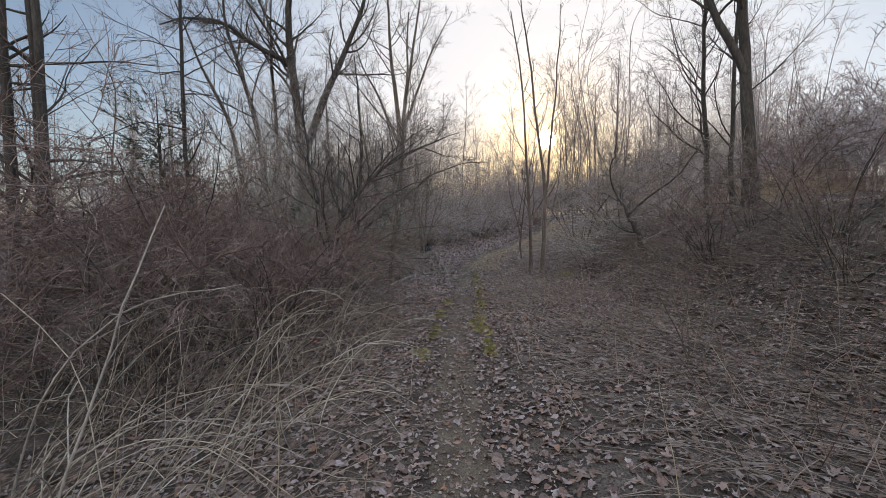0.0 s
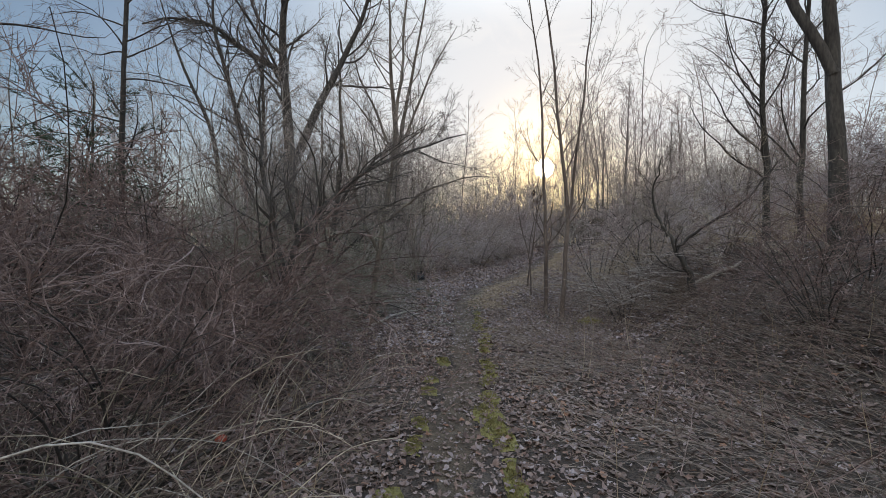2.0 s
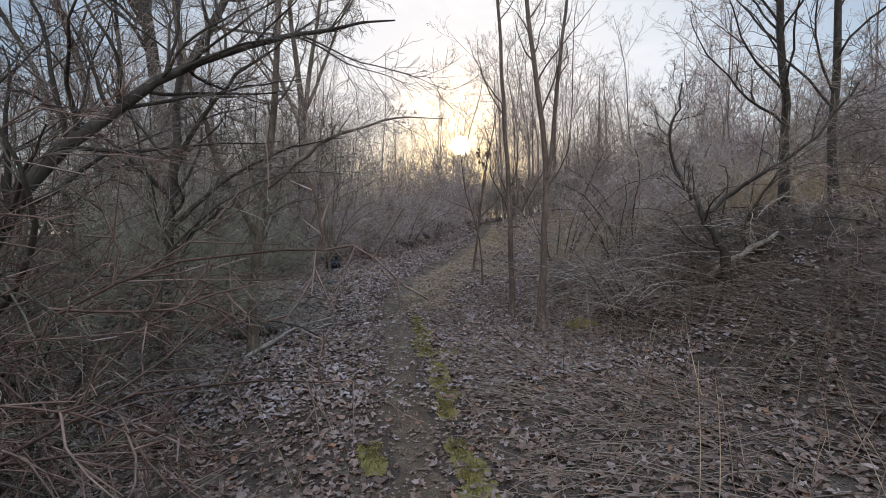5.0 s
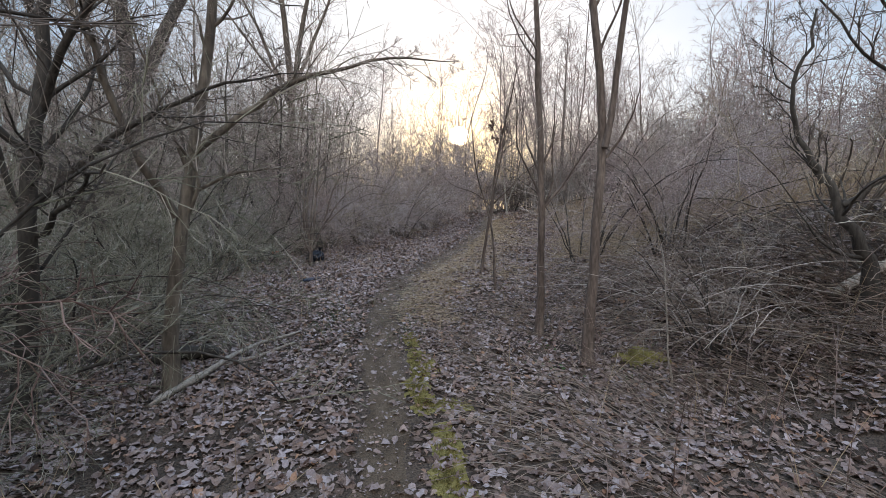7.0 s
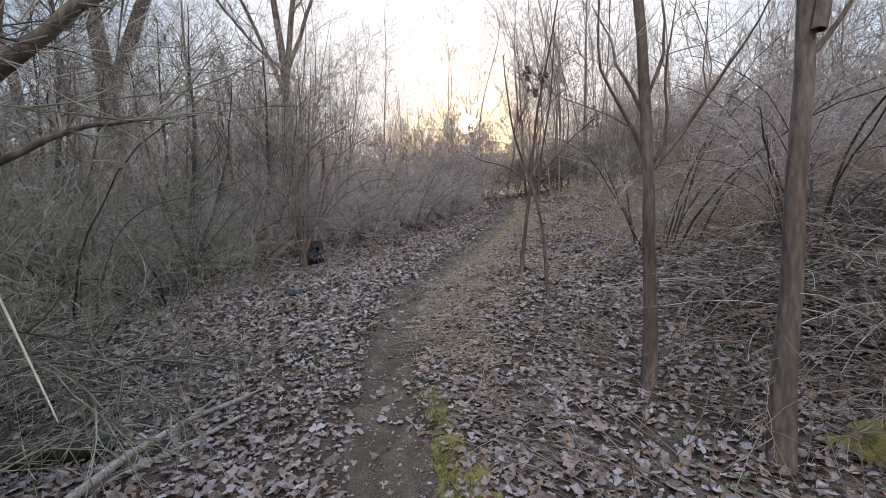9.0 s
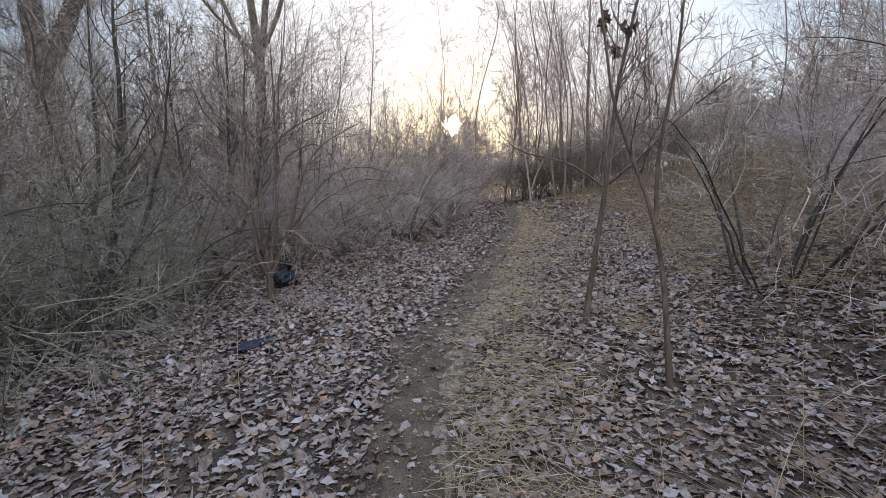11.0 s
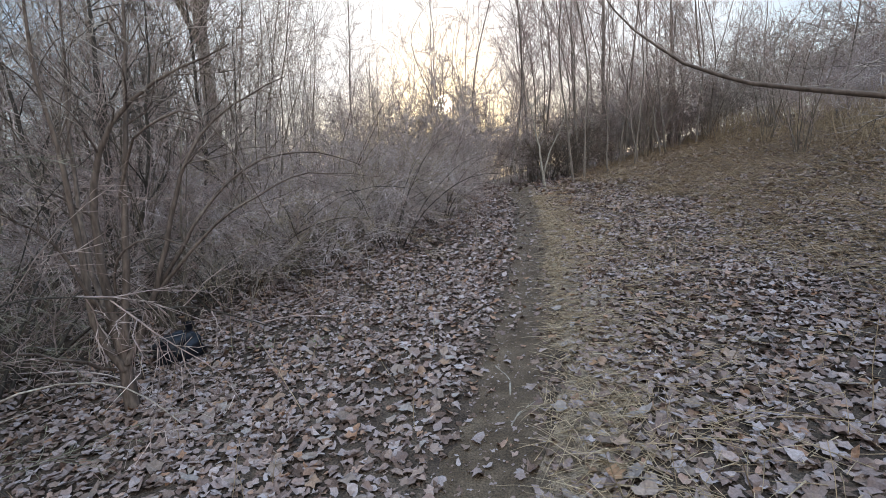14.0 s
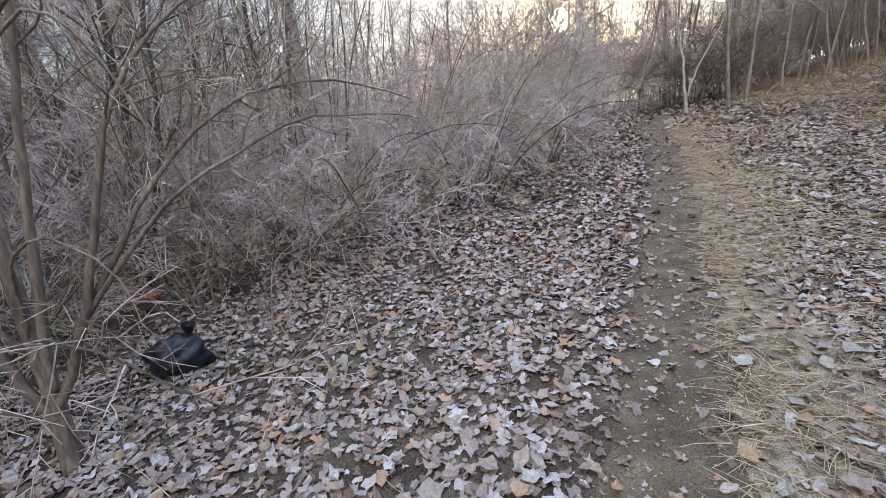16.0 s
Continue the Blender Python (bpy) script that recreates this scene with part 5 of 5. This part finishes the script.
# ---- moss, low plants ----
def moss_patch(x, y, sx, sy, seed, h=0.008, label="yellow-green moss patch at the edge of the path"):
    rng = rng_of(seed)
    k = 22
    u = np.linspace(-1, 1, k)
    gx, gy = np.meshgrid(u, u)
    rad = np.hypot(gx, gy) + 0.6 * bumps(gx * sx + x, gy * sy + y, 0.085, seed)
    wx, wy = x + gx * sx, y + gy * sy
    top = np.clip(1 - rad ** 2, -1, 1)
    z = ground_z(wx, wy) + h * np.where(top > 0, np.sqrt(np.clip(top, 0, 1)), top * 1.2) * (1 + 0.35 * bumps(wx, wy, 0.07, seed + 1)) + 0.004
    ob = tagged(new("moss_patch"), label, "moss", "moss patches along the path")
    o = np.array([x, y, float(ground_z(x, y))])
    ob.location = o
    v = np.stack([wx, wy, z], -1).reshape(-1, 3) - o
    i = np.arange(k * k).reshape(k, k)
    q = np.stack([i[:-1, :-1], i[:-1, 1:], i[1:, 1:], i[1:, :-1]], -1)
    keep = (rad[:-1, :-1] < 1.05)
    part("cushion", mesh_from("cushion", v, q[keep]), MOSS, ob)
    n = 260
    a, b = rng.normal(0, 0.42, n), rng.normal(0, 0.42, n)
    ok = np.hypot(a, b) < 0.95
    a, b = a[ok], b[ok]
    px, py = x + a * sx, y + b * sy
    start = np.stack([px, py, ground_z(px, py) + h * 0.7], 1) - o
    tuft = grow(rng, start, rng.normal(0, 0.35, (len(a), 3)) + [0, 0, 1], rng.uniform(0.008, 0.022, len(a)) + 0.012, 2)
    part("moss_fuzz", tube_mesh("moss_fuzz", [(tuft, taper(len(a), 2, 0.005, 0.001), 3)]), MOSS, ob, kind="stuff")


rng = rng_of(800)
for i in range(24):
    y = 5.2 + 0.345 * i
    if i % 5 == 2:
        continue
    moss_patch(float(trail_x(y)) + 0.38 + 0.035 * rng.normal(), y, rng.uniform(0.075, 0.15), rng.uniform(0.18, 0.34), 1010 + i)
for i in range(9):
    y = 5.2 + 0.48 * i
    if i % 3 == 1:
        continue
    moss_patch(float(trail_x(y)) - 0.33 + 0.035 * rng.normal(), y, rng.uniform(0.08, 0.16), rng.uniform(0.14, 0.28), 1040 + i)
moss_patch(1.0, 11.35, 0.26, 0.14, 860)
moss_patch(1.02, 12.4, 0.15, 0.4, 861)
moss_patch(3.3, 11.9, 0.24, 0.22, 862, 0.1, "mossy hump among leaves at a sapling's foot")
r_, x_, y_ = field(870, 1500, -0.9, 1.6, 12.8, 16.2)
k_ = r_.uniform(size=len(x_)) < np.exp(-((x_ - trail_x(y_) + 0.75) / 0.35) ** 2 - ((y_ - 14.5) / 1.0) ** 2) + 0.8 * np.exp(-((x_ - trail_x(y_) - 0.35) / 0.2) ** 2)
x_, y_ = x_[k_], y_[k_]
stalks("grass_tufts", "thin short green-tan grass among leaves", 871, x_, y_, r_.uniform(0.06, 0.2, len(x_)), r_.uniform(0.3, 1.3, len(x_)), r_.uniform(0, 6.28, len(x_)), GREEN, 0.0022, 4, 0.1, "grass")
rng = rng_of(880)
g_ = np.array([(2.6, 12.6), (3.0, 11.5), (3.6, 12.2), (2.3, 11.9), (5.6, 6.5), (5.2, 5.2), (-0.1, 21.2), (0.9, 20.9), (3.9, 9.0)])
c_ = np.repeat(g_, 16, 0) + rng.normal(0, 0.14, (16 * len(g_), 2))
s_ = leaves(rng, np.stack([c_[:, 0], c_[:, 1], ground_z(c_[:, 0], c_[:, 1]) + 0.05], 1), rng.uniform(0.03, 0.06, len(c_)), 0.3, (0.0, 1.0, 0.0))
ivy = new("low_plants", mesh_from("low_plants", s_.reshape(-1, 3), None, (FAN[None] + 11 * np.arange(len(s_))[:, None, None]).reshape(-1, 3), False))
ivy.data.materials.append(GREEN)
tagged(ivy, "small green ground plants among fallen leaves", "plants", kind="stuff")


# ---- litter left behind: bag, film, red scraps ----
def crumpled(name, label, x, y, size, material, seed, lift, category, folds=0.3, turn=0.0):
    rng = rng_of(seed)
    bm = bmesh.new()
    bmesh.ops.create_icosphere(bm, subdivisions=4, radius=1.0)
    f = rng.normal(size=(7, 3)) * 2.2
    for v in bm.verts:
        c = v.co.copy()
        fold = sum(abs(math.sin(c.dot(Vector(w)) * 1.3 + j)) for j, w in enumerate(f)) / 7 - 0.6
        fine_fold = noise.noise(c * 4.5 + Vector((seed, 0, 0)))
        v.co = c * (1 + folds * fold + 0.10 * fine_fold)
        v.co.z = max(v.co.z, -0.55)
    bmesh.ops.scale(bm, vec=size, verts=bm.verts)
    me = bpy.data.meshes.new(name)
    bm.to_mesh(me)
    bm.free()
    for p in me.polygons:
        p.use_smooth = True
    ob = new(name, me)
    me.materials.append(material)
    ob.matrix_basis = pose(x, y, float(ground_z(x, y)) + lift, 0, 0, turn)
    return tagged(ob, label, category)


bag = crumpled("plastic_bag", "crumpled black plastic bag lying on leaves", -0.85, 21.4, (0.25, 0.17, 0.22), PLASTIC, 901, 0.1, "bag", 0.75, 20)
neck = grow(rng_of(905), np.array([[0.1, 0, 0.16]]), np.array([[0.6, -0.2, 1.0]]), [0.16], 6, 0.1)
part("neck", tube_mesh("neck", [(neck, np.array([[0.07, 0.045, 0.03, 0.04, 0.055, 0.065]]), 9)]), PLASTIC, bag)
crumpled("plastic_film", "scrap of dark blue plastic film among leaves", -0.58, 17.6, (0.27, 0.13, 0.03), PLASTIC_BLUE, 902, 0.012, "litter", 0.75, 55)
crumpled("plastic_scrap", "faded red plastic scrap under the shrubs", -2.3, 23.2, (0.13, 0.1, 0.07), RED, 903, 0.04, "litter", 0.5)
crumpled("plastic_scrap", "small red scrap in the thicket's litter", -2.0, 6.6, (0.05, 0.05, 0.04), RED, 904, 0.03, "litter", 0.5)

# withered leaf clusters still hanging in a sapling's top
rng = rng_of(920)
for x, y, z in [(3.26, 16.35, 3.62), (3.05, 16.45, 3.7), (3.13, 16.42, 3.45)]:
    c_ = np.array([x, y, z]) + rng.normal(0, 0.035, (12, 3))
    s_ = leaves(rng, c_, rng.uniform(0.06, 0.12, 12), 1.0, (0.5, 0.5, 0.0))
    ob = new("leaf_clump", mesh_from("leaf_clump", s_.reshape(-1, 3), None, (FAN[None] + 11 * np.arange(12)[:, None, None]).reshape(-1, 3), False))
    ob.data.materials.append(LEAF_OLD)
    tagged(ob, "withered dark clump of dead leaf hanging in a sapling", "leaves", "withered leaf clusters")

# ---- single leaves lying nearest the path's end ----
def single_leaves():
    rng = rng_of(950)
    meshes = []
    for i in range(14):
        p = leaves(rng, np.zeros((1, 3)), np.array([0.135]), 0.12, (0.65, 0.35, 0.0))
        me = mesh_from("leaf", p[0], None, FAN, False)
        me.materials.append(LEAF_ONE)
        meshes.append(me)
    count = 0
    while count < 280:
        x, y = rng.uniform(-0.6, 4.6), rng.uniform(17.6, 22.5)
        if abs(x - float(trail_x(y))) < 0.33:
            continue
        ob = new("leaf", meshes[int(rng.integers(14))])
        ob.parent = leaf_bed
        s = rng.uniform(0.65, 1.15)
        ob.matrix_basis = pose(x, y, float(ground_z(x, y)) + rng.uniform(0.03, 0.05), rng.normal() * 14, rng.normal() * 14, rng.uniform(0, 360)) @ Matrix.Scale(s, 4)
        count += 1


single_leaves()
